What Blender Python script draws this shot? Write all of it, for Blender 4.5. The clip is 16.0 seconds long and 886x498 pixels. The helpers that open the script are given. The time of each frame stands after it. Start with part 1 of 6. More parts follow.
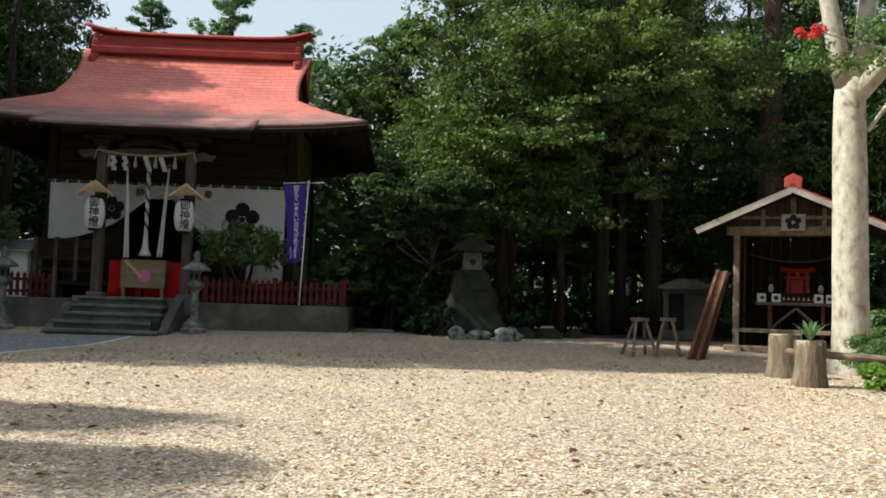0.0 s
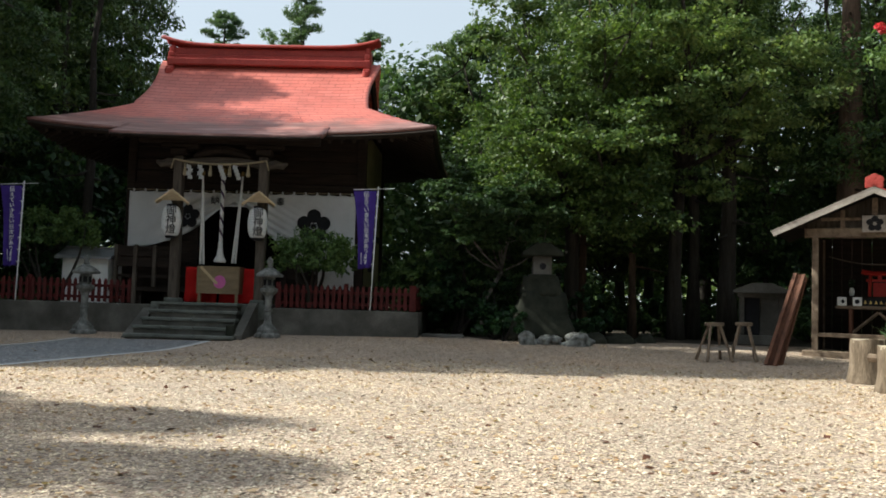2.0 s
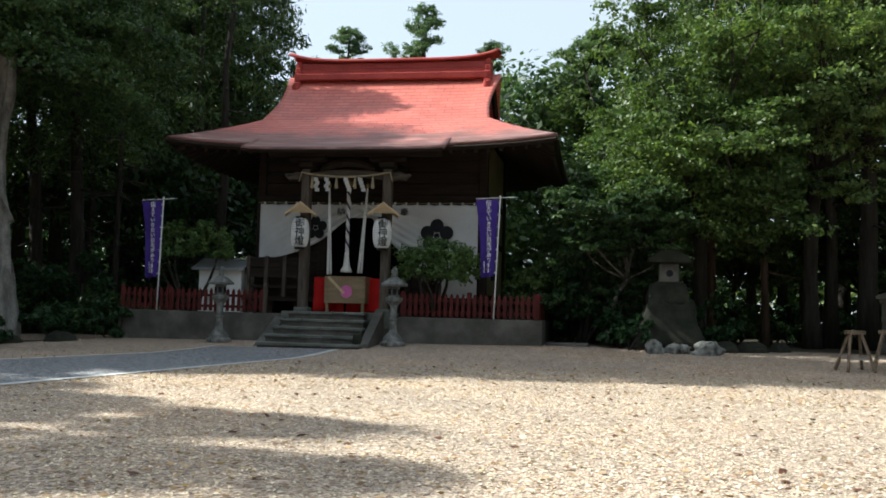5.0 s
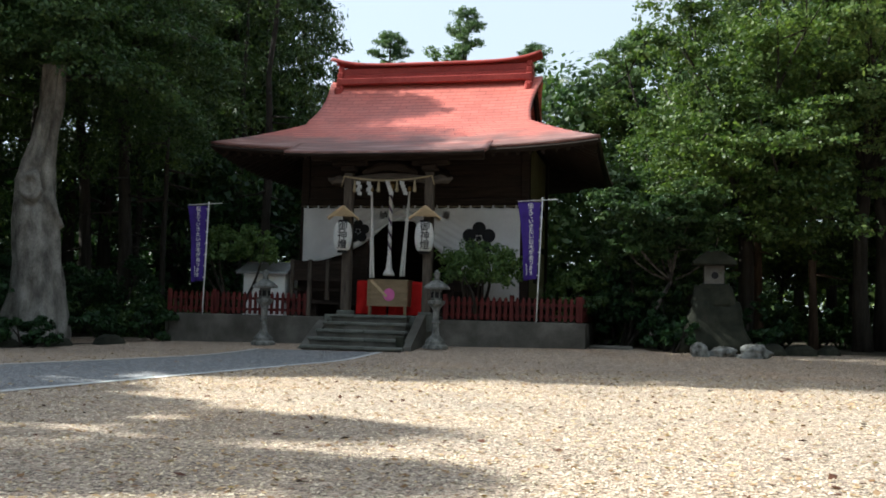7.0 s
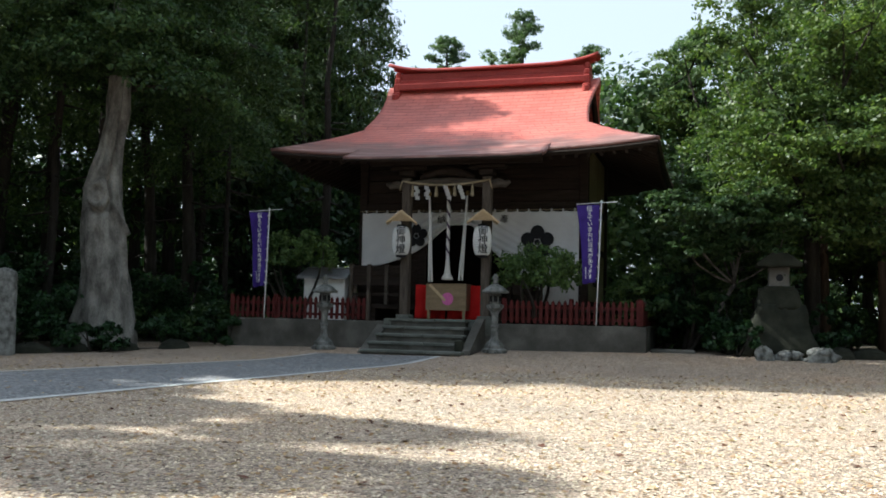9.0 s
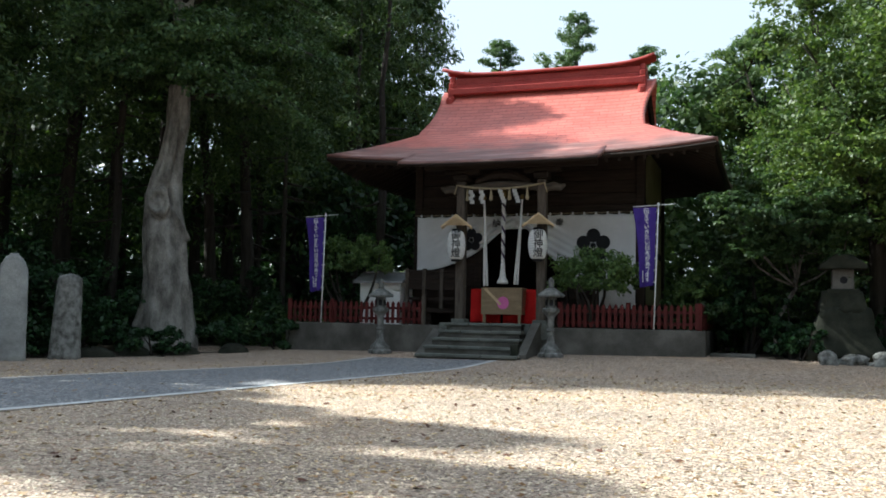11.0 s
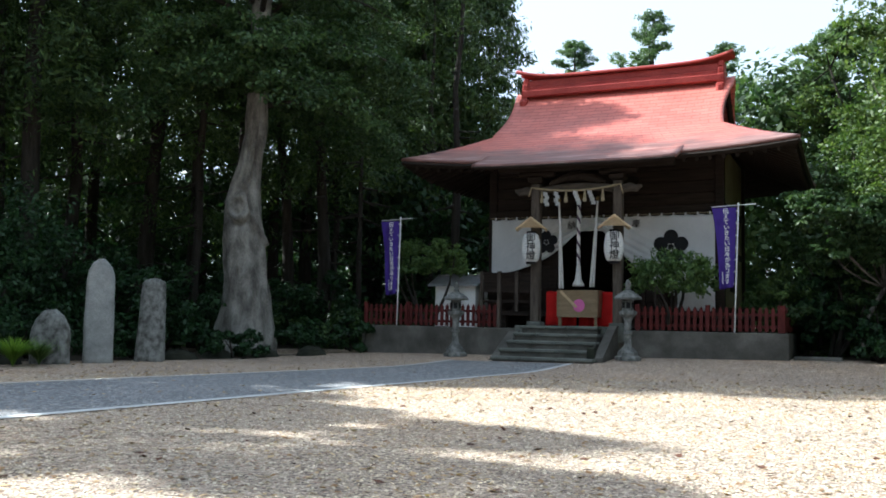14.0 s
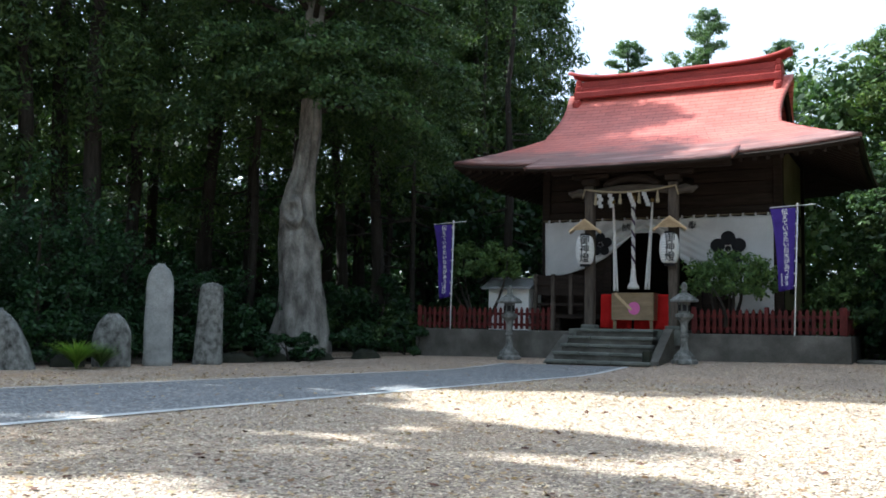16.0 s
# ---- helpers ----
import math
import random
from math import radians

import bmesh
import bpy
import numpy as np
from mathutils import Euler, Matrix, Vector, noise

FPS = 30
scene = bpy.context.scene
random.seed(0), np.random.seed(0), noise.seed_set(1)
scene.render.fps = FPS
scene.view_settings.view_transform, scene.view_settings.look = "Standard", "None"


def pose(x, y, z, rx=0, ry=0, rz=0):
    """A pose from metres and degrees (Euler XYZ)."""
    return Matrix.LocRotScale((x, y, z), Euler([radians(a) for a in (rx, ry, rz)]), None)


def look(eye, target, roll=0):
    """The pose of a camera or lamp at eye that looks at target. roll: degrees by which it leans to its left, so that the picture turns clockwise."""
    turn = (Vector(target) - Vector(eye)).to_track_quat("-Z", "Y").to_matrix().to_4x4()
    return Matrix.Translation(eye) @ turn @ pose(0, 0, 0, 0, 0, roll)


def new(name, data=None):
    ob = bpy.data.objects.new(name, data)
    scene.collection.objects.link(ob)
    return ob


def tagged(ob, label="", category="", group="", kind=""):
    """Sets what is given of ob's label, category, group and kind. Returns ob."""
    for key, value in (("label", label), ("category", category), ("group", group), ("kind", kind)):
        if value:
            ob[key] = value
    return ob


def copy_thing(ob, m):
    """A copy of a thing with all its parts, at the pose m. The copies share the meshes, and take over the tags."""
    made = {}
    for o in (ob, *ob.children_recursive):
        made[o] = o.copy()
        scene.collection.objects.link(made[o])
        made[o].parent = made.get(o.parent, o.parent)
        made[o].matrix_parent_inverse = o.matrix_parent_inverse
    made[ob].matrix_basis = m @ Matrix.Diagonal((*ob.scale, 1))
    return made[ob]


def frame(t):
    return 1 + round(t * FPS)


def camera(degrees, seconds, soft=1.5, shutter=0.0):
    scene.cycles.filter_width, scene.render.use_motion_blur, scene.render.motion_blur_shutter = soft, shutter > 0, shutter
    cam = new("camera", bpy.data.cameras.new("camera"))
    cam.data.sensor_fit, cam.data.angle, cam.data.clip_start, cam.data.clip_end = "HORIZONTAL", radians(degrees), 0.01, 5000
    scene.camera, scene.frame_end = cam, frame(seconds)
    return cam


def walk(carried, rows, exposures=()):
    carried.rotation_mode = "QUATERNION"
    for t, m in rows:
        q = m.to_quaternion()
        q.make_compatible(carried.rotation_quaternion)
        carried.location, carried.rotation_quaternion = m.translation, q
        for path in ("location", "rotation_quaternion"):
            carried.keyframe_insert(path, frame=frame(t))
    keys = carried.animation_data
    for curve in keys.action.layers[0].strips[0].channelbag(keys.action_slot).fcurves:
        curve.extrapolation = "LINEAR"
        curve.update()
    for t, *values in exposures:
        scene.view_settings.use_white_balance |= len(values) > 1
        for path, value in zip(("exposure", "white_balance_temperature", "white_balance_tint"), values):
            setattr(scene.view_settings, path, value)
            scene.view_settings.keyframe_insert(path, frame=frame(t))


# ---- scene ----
cam = camera(51.10, 16.0, soft=1.75)
PATH = [  # seconds, then the turn about x, y, z in degrees
    (0.0, 93.396, -1.885, -1.946), (0.5, 93.456, -1.899, -0.871), (1.0, 93.481, -1.836, 0.176),
    (1.5, 93.539, -1.792, 1.296), (2.0, 93.563, -1.737, 2.366), (2.5, 93.604, -1.728, 3.654),
    (3.0, 93.649, -1.662, 4.897), (3.5, 93.696, -1.603, 6.22), (4.0, 93.771, -1.578, 7.776),
    (4.5, 93.808, -1.477, 8.654), (5.0, 93.873, -1.541, 9.973), (7.5, 94.046, -1.39, 13.414),
    (8.0, 94.115, -1.318, 14.492), (8.5, 94.11, -1.166, 15.166), (9.0, 94.151, -1.25, 16.211),
    (11.5, 94.343, -1.082, 20.365), (12.0, 94.34, -1.084, 21.11), (12.5, 94.366, -1.071, 21.875),
    (13.0, 94.374, -1.064, 22.824), (13.5, 94.397, -1.073, 23.355), (14.0, 94.425, -1.051, 24.266),
    (14.5, 94.472, -1.018, 24.965), (15.0, 94.483, -0.992, 25.91), (15.5, 94.565, -0.973, 26.888),
    (16.0, 94.562, -0.963, 27.564),
]
walk(cam, [(t, pose(0, 0, 0.9, a, b, c)) for t, a, b, c in PATH],
     exposures=[(0.0, 0.78, 6150, 2), (2.0, 0.78, 6120, 3), (3.0, 1.01, 6000, 3), (5.0, 1.01, 5920, 3), (9.0, 1.13, 5840, 3), (12.5, 1.30, 5640, 3), (16.0, 1.56, 5450, 3)])

# ---- light ----
SUN_DIR = Vector((0.74, 0.03, -0.67)).normalized()
sky_world = bpy.data.worlds.new("sky")
scene.world = sky_world
sky_world.use_nodes = True
wn = sky_world.node_tree
sky = wn.nodes.new("ShaderNodeTexSky")
sky.sky_type = "NISHITA"
sky.sun_disc = False
sky.sun_elevation = math.asin(-SUN_DIR.z)
sky.sun_rotation = math.atan2(-SUN_DIR.x, -SUN_DIR.y)
sky.dust_density = 3.0
wn.nodes["Background"].inputs["Strength"].default_value = 0.073
haze = wn.nodes.new("ShaderNodeMix")
haze.data_type = "RGBA"
haze.inputs[0].default_value = 0.5
haze.inputs[7].default_value = (9.2, 9.4, 9.6, 1)   # thin white summer haze over the whole sky
wn.links.new(sky.outputs["Color"], haze.inputs[6])
wn.links.new(haze.outputs[2], wn.nodes["Background"].inputs["Color"])
sun = new("sun", bpy.data.lights.new("sun", "SUN"))
sun.data.energy, sun.data.angle, sun.data.color = 5.0, radians(0.55), (1.0, 0.93, 0.82)
sun.matrix_world = look((0, 0, 40), Vector((0, 0, 40)) + SUN_DIR)


# ---- materials ----
def material(name):
    m = bpy.data.materials.new(name)
    m.use_nodes = True
    return m, m.node_tree.nodes, m.node_tree.links, m.node_tree.nodes["Principled BSDF"]


def ramp(nodes, links, source, stops):
    r = nodes.new("ShaderNodeValToRGB")
    while len(r.color_ramp.elements) < len(stops):
        r.color_ramp.elements.new(0.5)
    for e, (p, c) in zip(r.color_ramp.elements, stops):
        e.position, e.color = p, (*c, 1)
    links.new(source, r.inputs["Fac"])
    return r.outputs["Color"]


def mixed(nodes, links, fac, a, b, mode="MIX"):
    m = nodes.new("ShaderNodeMix")
    m.data_type, m.blend_type = "RGBA", mode
    for socket, v in ((m.inputs[0], fac), (m.inputs[6], a), (m.inputs[7], b)):
        if isinstance(v, (int, float)):
            socket.default_value = v
        elif isinstance(v, tuple):
            socket.default_value = (*v, 1)
        else:
            links.new(v, socket)
    return m.outputs[2]


def noise_tex(nodes, links, scale, detail=4.0, stretch=None, rough=0.6):
    tc = nodes.new("ShaderNodeTexCoord")
    src = tc.outputs["Object"]
    if stretch:
        mp = nodes.new("ShaderNodeMapping")
        mp.inputs["Scale"].default_value = stretch
        links.new(src, mp.inputs["Vector"])
        src = mp.outputs["Vector"]
    n = nodes.new("ShaderNodeTexNoise")
    n.inputs["Scale"].default_value, n.inputs["Detail"].default_value, n.inputs["Roughness"].default_value = scale, detail, rough
    links.new(src, n.inputs["Vector"])
    return n.outputs["Fac"]


def bump(nodes, links, bsdf, height, strength=0.4, distance=0.02):
    b = nodes.new("ShaderNodeBump")
    b.inputs["Strength"].default_value, b.inputs["Distance"].default_value = strength, distance
    links.new(height, b.inputs["Height"])
    links.new(b.outputs["Normal"], bsdf.inputs["Normal"])


def surface(name, stops, scale=6.0, fine=60.0, rough=0.8, relief=0.3, stretch=None, metal=0.0, vary=0.0, distance=0.01):
    """A weathered surface: a colour ramp over large stains, darkened and raised by fine grain."""
    m, n, l, b = material(name)
    big = noise_tex(n, l, scale, 5.0, stretch)
    small = noise_tex(n, l, fine, 3.0, stretch)
    col = ramp(n, l, big, stops)
    grain = ramp(n, l, small, [(0.3, (0.62, 0.62, 0.62)), (0.7, (1.15, 1.15, 1.15))])
    col = mixed(n, l, 0.8, col, grain, "MULTIPLY")
    if vary:
        oi = n.new("ShaderNodeObjectInfo")
        tone = ramp(n, l, oi.outputs["Random"], [(0.0, (1 - vary,) * 3), (1.0, (1 + vary,) * 3)])
        col = mixed(n, l, 1.0, col, tone, "MULTIPLY")
    l.new(col, b.inputs["Base Color"])
    b.inputs["Roughness"].default_value, b.inputs["Metallic"].default_value = rough, metal
    b.inputs["Specular IOR Level"].default_value = 0.5 if metal else 0.2
    bump(n, l, b, small, relief, distance)
    return m


def leaf_material(name, dark, light, through_light=0.35, gloss=0.45):
    m, n, l, b = material(name)
    g = n.new("ShaderNodeNewGeometry")
    col = ramp(n, l, g.outputs["Random Per Island"], [(0.0, dark), (0.6, tuple((a + c) / 2 for a, c in zip(dark, light))), (1.0, light)])
    big = noise_tex(n, l, 0.5, 2.0)
    col = mixed(n, l, 1.0, col, ramp(n, l, big, [(0.3, (0.7, 0.75, 0.75)), (0.7, (1.25, 1.2, 1.0))]), "MULTIPLY")
    l.new(col, b.inputs["Base Color"])
    b.inputs["Roughness"].default_value = gloss
    b.inputs["Specular IOR Level"].default_value = 0.25
    tr = n.new("ShaderNodeBsdfTranslucent")
    l.new(mixed(n, l, 1.0, col, (1.15, 1.25, 0.65), "MULTIPLY"), tr.inputs["Color"])
    mx = n.new("ShaderNodeMixShader")
    mx.inputs[0].default_value = through_light
    l.new(b.outputs["BSDF"], mx.inputs[1])
    l.new(tr.outputs["BSDF"], mx.inputs[2])
    l.new(mx.outputs[0], n["Material Output"].inputs["Surface"])
    return m


def gravel(name, tones, scales):
    m, n, l, b = material(name)
    tc = n.new("ShaderNodeTexCoord")
    cells = []
    for scale in scales:
        v = n.new("ShaderNodeTexVoronoi")
        v.inputs["Scale"].default_value = scale
        l.new(tc.outputs["Object"], v.inputs["Vector"])
        cells.append(v)
    sep = n.new("ShaderNodeSeparateColor")
    l.new(cells[0].outputs["Color"], sep.inputs["Color"])
    stone = ramp(n, l, sep.outputs["Red"], tones)
    sep2 = n.new("ShaderNodeSeparateColor")
    l.new(cells[1].outputs["Color"], sep2.inputs["Color"])
    grit = ramp(n, l, sep2.outputs["Green"], [(0.0, (0.66, 0.65, 0.64)), (1.0, (1.2, 1.18, 1.15))])
    col = mixed(n, l, 1.0, stone, grit, "MULTIPLY")
    patch = ramp(n, l, noise_tex(n, l, 0.35, 5.0), [(0.3, (0.80, 0.82, 0.85)), (0.55, (1.0, 1.0, 1.0)), (0.75, (1.12, 0.99, 0.86))])
    col = mixed(n, l, 1.0, col, patch, "MULTIPLY")
    clumps = ramp(n, l, noise_tex(n, l, 11.0, 4.0), [(0.3, (0.80, 0.79, 0.78)), (0.5, (1.0, 1.0, 1.0)), (0.7, (1.16, 1.15, 1.14))])
    col = mixed(n, l, 1.0, col, clumps, "MULTIPLY")
    l.new(col, b.inputs["Base Color"])
    b.inputs["Roughness"].default_value = 0.9
    bump(n, l, b, cells[0].outputs["Distance"], 0.55, 0.025)
    return m


def roof_material():
    m, n, l, b = material("red_painted_sheet_roof")
    tc = n.new("ShaderNodeTexCoord")
    brick = n.new("ShaderNodeTexBrick")
    mp = n.new("ShaderNodeMapping")
    l.new(tc.outputs["UV"], mp.inputs["Vector"])
    l.new(mp.outputs["Vector"], brick.inputs["Vector"])
    brick.inputs["Scale"].default_value = 1.0
    brick.inputs["Brick Width"].default_value, brick.inputs["Row Height"].default_value = 0.62, 0.16
    brick.inputs["Mortar Size"].default_value, brick.inputs["Bias"].default_value = 0.011, 0.0
    brick.inputs["Color1"].default_value, brick.inputs["Color2"].default_value = (0.49, 0.128, 0.098, 1), (0.56, 0.165, 0.128, 1)
    brick.inputs["Mortar"].default_value = (0.26, 0.05, 0.04, 1)
    blot = noise_tex(n, l, 1.6, 6.0)
    col = mixed(n, l, 1.0, brick.outputs["Color"], ramp(n, l, blot, [(0.25, (0.78, 0.8, 0.82)), (0.7, (1.12, 1.1, 1.08))]), "MULTIPLY")
    # bare, weathered sheet low on the slope, ragged along its upper edge
    sx = n.new("ShaderNodeSeparateXYZ")
    l.new(tc.outputs["UV"], sx.inputs["Vector"])
    ad = n.new("ShaderNodeMath")
    ad.operation = "MULTIPLY_ADD"
    l.new(noise_tex(n, l, 2.2, 6.0, (0.5, 1.0, 1.0)), ad.inputs[0])
    ad.inputs[1].default_value = 0.9
    low = n.new("ShaderNodeMath")
    low.operation = "MULTIPLY"
    low.inputs[1].default_value = 0.36
    l.new(sx.outputs["Y"], low.inputs[0])
    l.new(low.outputs[0], ad.inputs[2])
    worn = ramp(n, l, ad.outputs[0], [(0.0, (1, 1, 1)), (0.58, (0.94, 0.94, 0.94)), (0.92, (0, 0, 0))])
    grey = ramp(n, l, noise_tex(n, l, 3.0, 6.0, (0.4, 2.0, 2.0)), [(0.3, (0.09, 0.05, 0.045)), (0.55, (0.23, 0.115, 0.10)), (0.75, (0.42, 0.29, 0.26))])
    col = mixed(n, l, worn, col, grey)
    l.new(col, b.inputs["Base Color"])
    b.inputs["Roughness"].default_value = 0.5
    bump(n, l, b, brick.outputs["Fac"], -0.35, 0.02)
    return m


WOOD_DARK = surface("aged_dark_wood", [(0.3, (0.012, 0.008, 0.006)), (0.7, (0.036, 0.025, 0.019))], 3.0, 40.0, 0.75, 0.3, (0.6, 2.0, 6.0))
WOOD_GREY = surface("weathered_grey_wood", [(0.3, (0.05, 0.04, 0.032)), (0.7, (0.125, 0.105, 0.085))], 4.0, 50.0, 0.85, 0.3, (4.0, 4.0, 0.6))
WOOD_BEAM = surface("weathered_beam_wood", [(0.3, (0.05, 0.04, 0.032)), (0.7, (0.125, 0.105, 0.085))], 4.0, 50.0, 0.85, 0.3, (0.6, 4.0, 4.0))
WOOD_PALE = surface("pale_planed_wood", [(0.3, (0.50, 0.37, 0.21)), (0.7, (0.66, 0.51, 0.32))], 5.0, 50.0, 0.6, 0.15, (1.0, 1.0, 5.0))
WOOD_CHEST = surface("oiled_chest_wood", [(0.3, (0.21, 0.15, 0.085)), (0.7, (0.31, 0.23, 0.14))], 3.0, 40.0, 0.5, 0.15, (0.7, 3.0, 5.0))
WOOD_BARN = surface("reddish_brown_plank", [(0.3, (0.06, 0.026, 0.016)), (0.7, (0.17, 0.075, 0.045))], 3.0, 40.0, 0.7, 0.3, (3.0, 3.0, 0.5))
RED_FENCE = surface("faded_red_fence_paint", [(0.3, (0.055, 0.010, 0.009)), (0.7, (0.11, 0.019, 0.017))], 5.0, 50.0, 0.65, 0.25, vary=0.2)
RED_CLOTH = surface("scarlet_cloth", [(0.3, (0.48, 0.010, 0.010)), (0.7, (0.60, 0.018, 0.016))], 5.0, 220.0, 0.8, 0.15)
RED_PAINT = surface("vermilion_paint", [(0.3, (0.30, 0.02, 0.016)), (0.7, (0.42, 0.034, 0.024))], 6.0, 60.0, 0.5, 0.1)
RIDGE_RED = surface("red_ridge_sheet", [(0.3, (0.29, 0.042, 0.037)), (0.7, (0.39, 0.068, 0.055))], 2.0, 30.0, 0.45, 0.15)
ROOF_RED = roof_material()
CONCRETE = surface("stained_concrete", [(0.25, (0.05, 0.047, 0.04)), (0.5, (0.105, 0.10, 0.088)), (0.75, (0.19, 0.18, 0.16))], 1.6, 45.0, 0.9, 0.35)
STEP_STONE = surface("mossy_step_stone", [(0.3, (0.085, 0.092, 0.08)), (0.7, (0.19, 0.195, 0.175))], 2.5, 60.0, 0.9, 0.35)
GRANITE = surface("lichen_granite", [(0.30, (0.06, 0.062, 0.056)), (0.5, (0.165, 0.168, 0.158)), (0.70, (0.30, 0.30, 0.285))], 7.0, 110.0, 0.9, 0.45)
PALE_STONE = surface("pale_slab_stone", [(0.25, (0.20, 0.205, 0.20)), (0.7, (0.39, 0.395, 0.385))], 4.0, 60.0, 0.85, 0.35)
BLOTCHED = surface("blotched_lichen_stone", [(0.32, (0.045, 0.046, 0.040)), (0.44, (0.14, 0.14, 0.13)), (0.62, (0.28, 0.285, 0.27))], 6.5, 60.0, 0.9, 0.6, (1.2, 1.2, 0.9), distance=0.02)
# very low tone: moss, plus the shade of overhanging trees put into the colour
DARK_STONE = surface("dark_shaded_stone", [(0.3, (0.010, 0.012, 0.008)), (0.7, (0.040, 0.042, 0.030))], 3.0, 50.0, 0.9, 0.5)
PLASTER = surface("white_plaster", [(0.3, (0.70, 0.70, 0.68)), (0.7, (0.80, 0.80, 0.78))], 3.0, 80.0, 0.8, 0.1)
OLIVE_WALL = surface("ochre_plaster_wall", [(0.3, (0.25, 0.22, 0.12)), (0.7, (0.36, 0.32, 0.19))], 2.0, 80.0, 0.85, 0.2)
CLOTH = surface("white_curtain_cloth", [(0.3, (0.56, 0.56, 0.56)), (0.7, (0.68, 0.68, 0.68))], 1.5, 160.0, 0.85, 0.08)
# black for dyed and lacquered parts, and for the shade painted into openings
BLACK_DYE_SHADE = surface("black_dye_and_hole_shade", [(0.3, (0.012, 0.012, 0.014)), (0.7, (0.022, 0.022, 0.025))], 6.0, 80.0, 0.8, 0.1)
PURPLE = surface("indigo_purple_cloth", [(0.3, (0.040, 0.020, 0.17)), (0.7, (0.065, 0.035, 0.25))], 3.0, 160.0, 0.8, 0.1)
WHITE_INK = surface("white_print", [(0.3, (0.70, 0.70, 0.72)), (0.7, (0.80, 0.80, 0.82))], 6.0, 80.0, 0.8, 0.05)
PAPER = surface("lantern_paper", [(0.3, (0.72, 0.715, 0.70)), (0.7, (0.82, 0.815, 0.80))], 3.0, 70.0, 0.7, 0.08)
ROPE = surface("straw_rope", [(0.3, (0.25, 0.205, 0.125)), (0.7, (0.42, 0.355, 0.24))], 8.0, 90.0, 0.9, 0.5)
ROPE_WHITE = surface("white_cotton_rope", [(0.3, (0.60, 0.59, 0.56)), (0.7, (0.74, 0.73, 0.70))], 8.0, 90.0, 0.9, 0.3)
ROPE_DARK = surface("dark_cord", [(0.3, (0.05, 0.035, 0.06)), (0.7, (0.11, 0.07, 0.12))], 8.0, 90.0, 0.9, 0.3)
BRASS = surface("tarnished_brass", [(0.3, (0.20, 0.13, 0.05)), (0.7, (0.38, 0.27, 0.11))], 5.0, 60.0, 0.45, 0.2, metal=1.0)
POLE_WHITE = surface("white_pole_enamel", [(0.3, (0.66, 0.66, 0.66)), (0.7, (0.78, 0.78, 0.78))], 4.0, 60.0, 0.4, 0.05)
PINK = surface("plain_pink", [(0.3, (0.60, 0.13, 0.36)), (0.7, (0.70, 0.19, 0.44))], 6.0, 90.0, 0.7, 0.05)
GOLD = surface("gold_paint", [(0.3, (0.50, 0.34, 0.10)), (0.7, (0.65, 0.47, 0.17))], 6.0, 60.0, 0.5, 0.1)
GREY_METAL = surface("grey_roof_sheet", [(0.3, (0.22, 0.23, 0.24)), (0.7, (0.34, 0.35, 0.36))], 3.0, 50.0, 0.5, 0.1)
GREEN_PAINT = surface("green_enamel", [(0.3, (0.03, 0.20, 0.12)), (0.7, (0.05, 0.28, 0.17))], 4.0, 60.0, 0.5, 0.1)
LINE_PAINT = surface("pale_edging_stone", [(0.3, (0.50, 0.50, 0.49)), (0.7, (0.68, 0.68, 0.67))], 3.0, 60.0, 0.85, 0.2)
BARK_DARK = surface("dark_cedar_bark", [(0.3, (0.018, 0.015, 0.012)), (0.7, (0.055, 0.048, 0.040))], 3.0, 18.0, 0.9, 0.8, (3.0, 3.0, 0.35), distance=0.04)
BARK_GREY = surface("fissured_grey_bark", [(0.34, (0.045, 0.04, 0.034)), (0.5, (0.17, 0.155, 0.135)), (0.72, (0.33, 0.31, 0.275))], 2.2, 16.0, 0.9, 0.9, (3.5, 3.5, 0.4), distance=0.05)
BARK_OLD = surface("stained_old_bark", [(0.30, (0.05, 0.048, 0.042)), (0.44, (0.16, 0.15, 0.135)), (0.56, (0.26, 0.25, 0.225)), (0.75, (0.38, 0.365, 0.335))], 2.2, 30.0, 0.9, 0.7, (1.5, 1.5, 0.7), distance=0.03)
BARK_RED = surface("reddish_cedar_bark", [(0.3, (0.05, 0.034, 0.025)), (0.7, (0.15, 0.10, 0.072))], 3.0, 18.0, 0.9, 0.8, (3.0, 3.0, 0.35), distance=0.04)
BARK_PALE = surface("smooth_pale_bark", [(0.3, (0.22, 0.18, 0.13)), (0.46, (0.42, 0.375, 0.30)), (0.7, (0.56, 0.515, 0.44))], 6.0, 50.0, 0.7, 0.4, (1.5, 1.5, 0.8))
STUMP = surface("cut_stump_bark", [(0.3, (0.08, 0.058, 0.04)), (0.55, (0.20, 0.155, 0.11)), (0.75, (0.30, 0.24, 0.18))], 4.0, 24.0, 0.9, 0.8, (3.0, 3.0, 0.5), distance=0.03)
STUMP_TOP = surface("sawn_stump_top", [(0.3, (0.30, 0.25, 0.19)), (0.7, (0.45, 0.39, 0.30))], 6.0, 40.0, 0.9, 0.4)
SOIL = surface("dark_forest_soil", [(0.3, (0.03, 0.026, 0.02)), (0.7, (0.08, 0.066, 0.048))], 1.5, 20.0, 0.95, 0.7, distance=0.04)
LEAF_CEDAR = leaf_material("cedar_foliage", (0.02, 0.045, 0.016), (0.085, 0.13, 0.04), 0.22, 0.6)
LEAF_BROAD = leaf_material("broad_green_foliage", (0.032, 0.068, 0.022), (0.14, 0.195, 0.062), 0.35)
LEAF_MID = leaf_material("mid_green_foliage", (0.028, 0.062, 0.026), (0.10, 0.155, 0.062), 0.35)
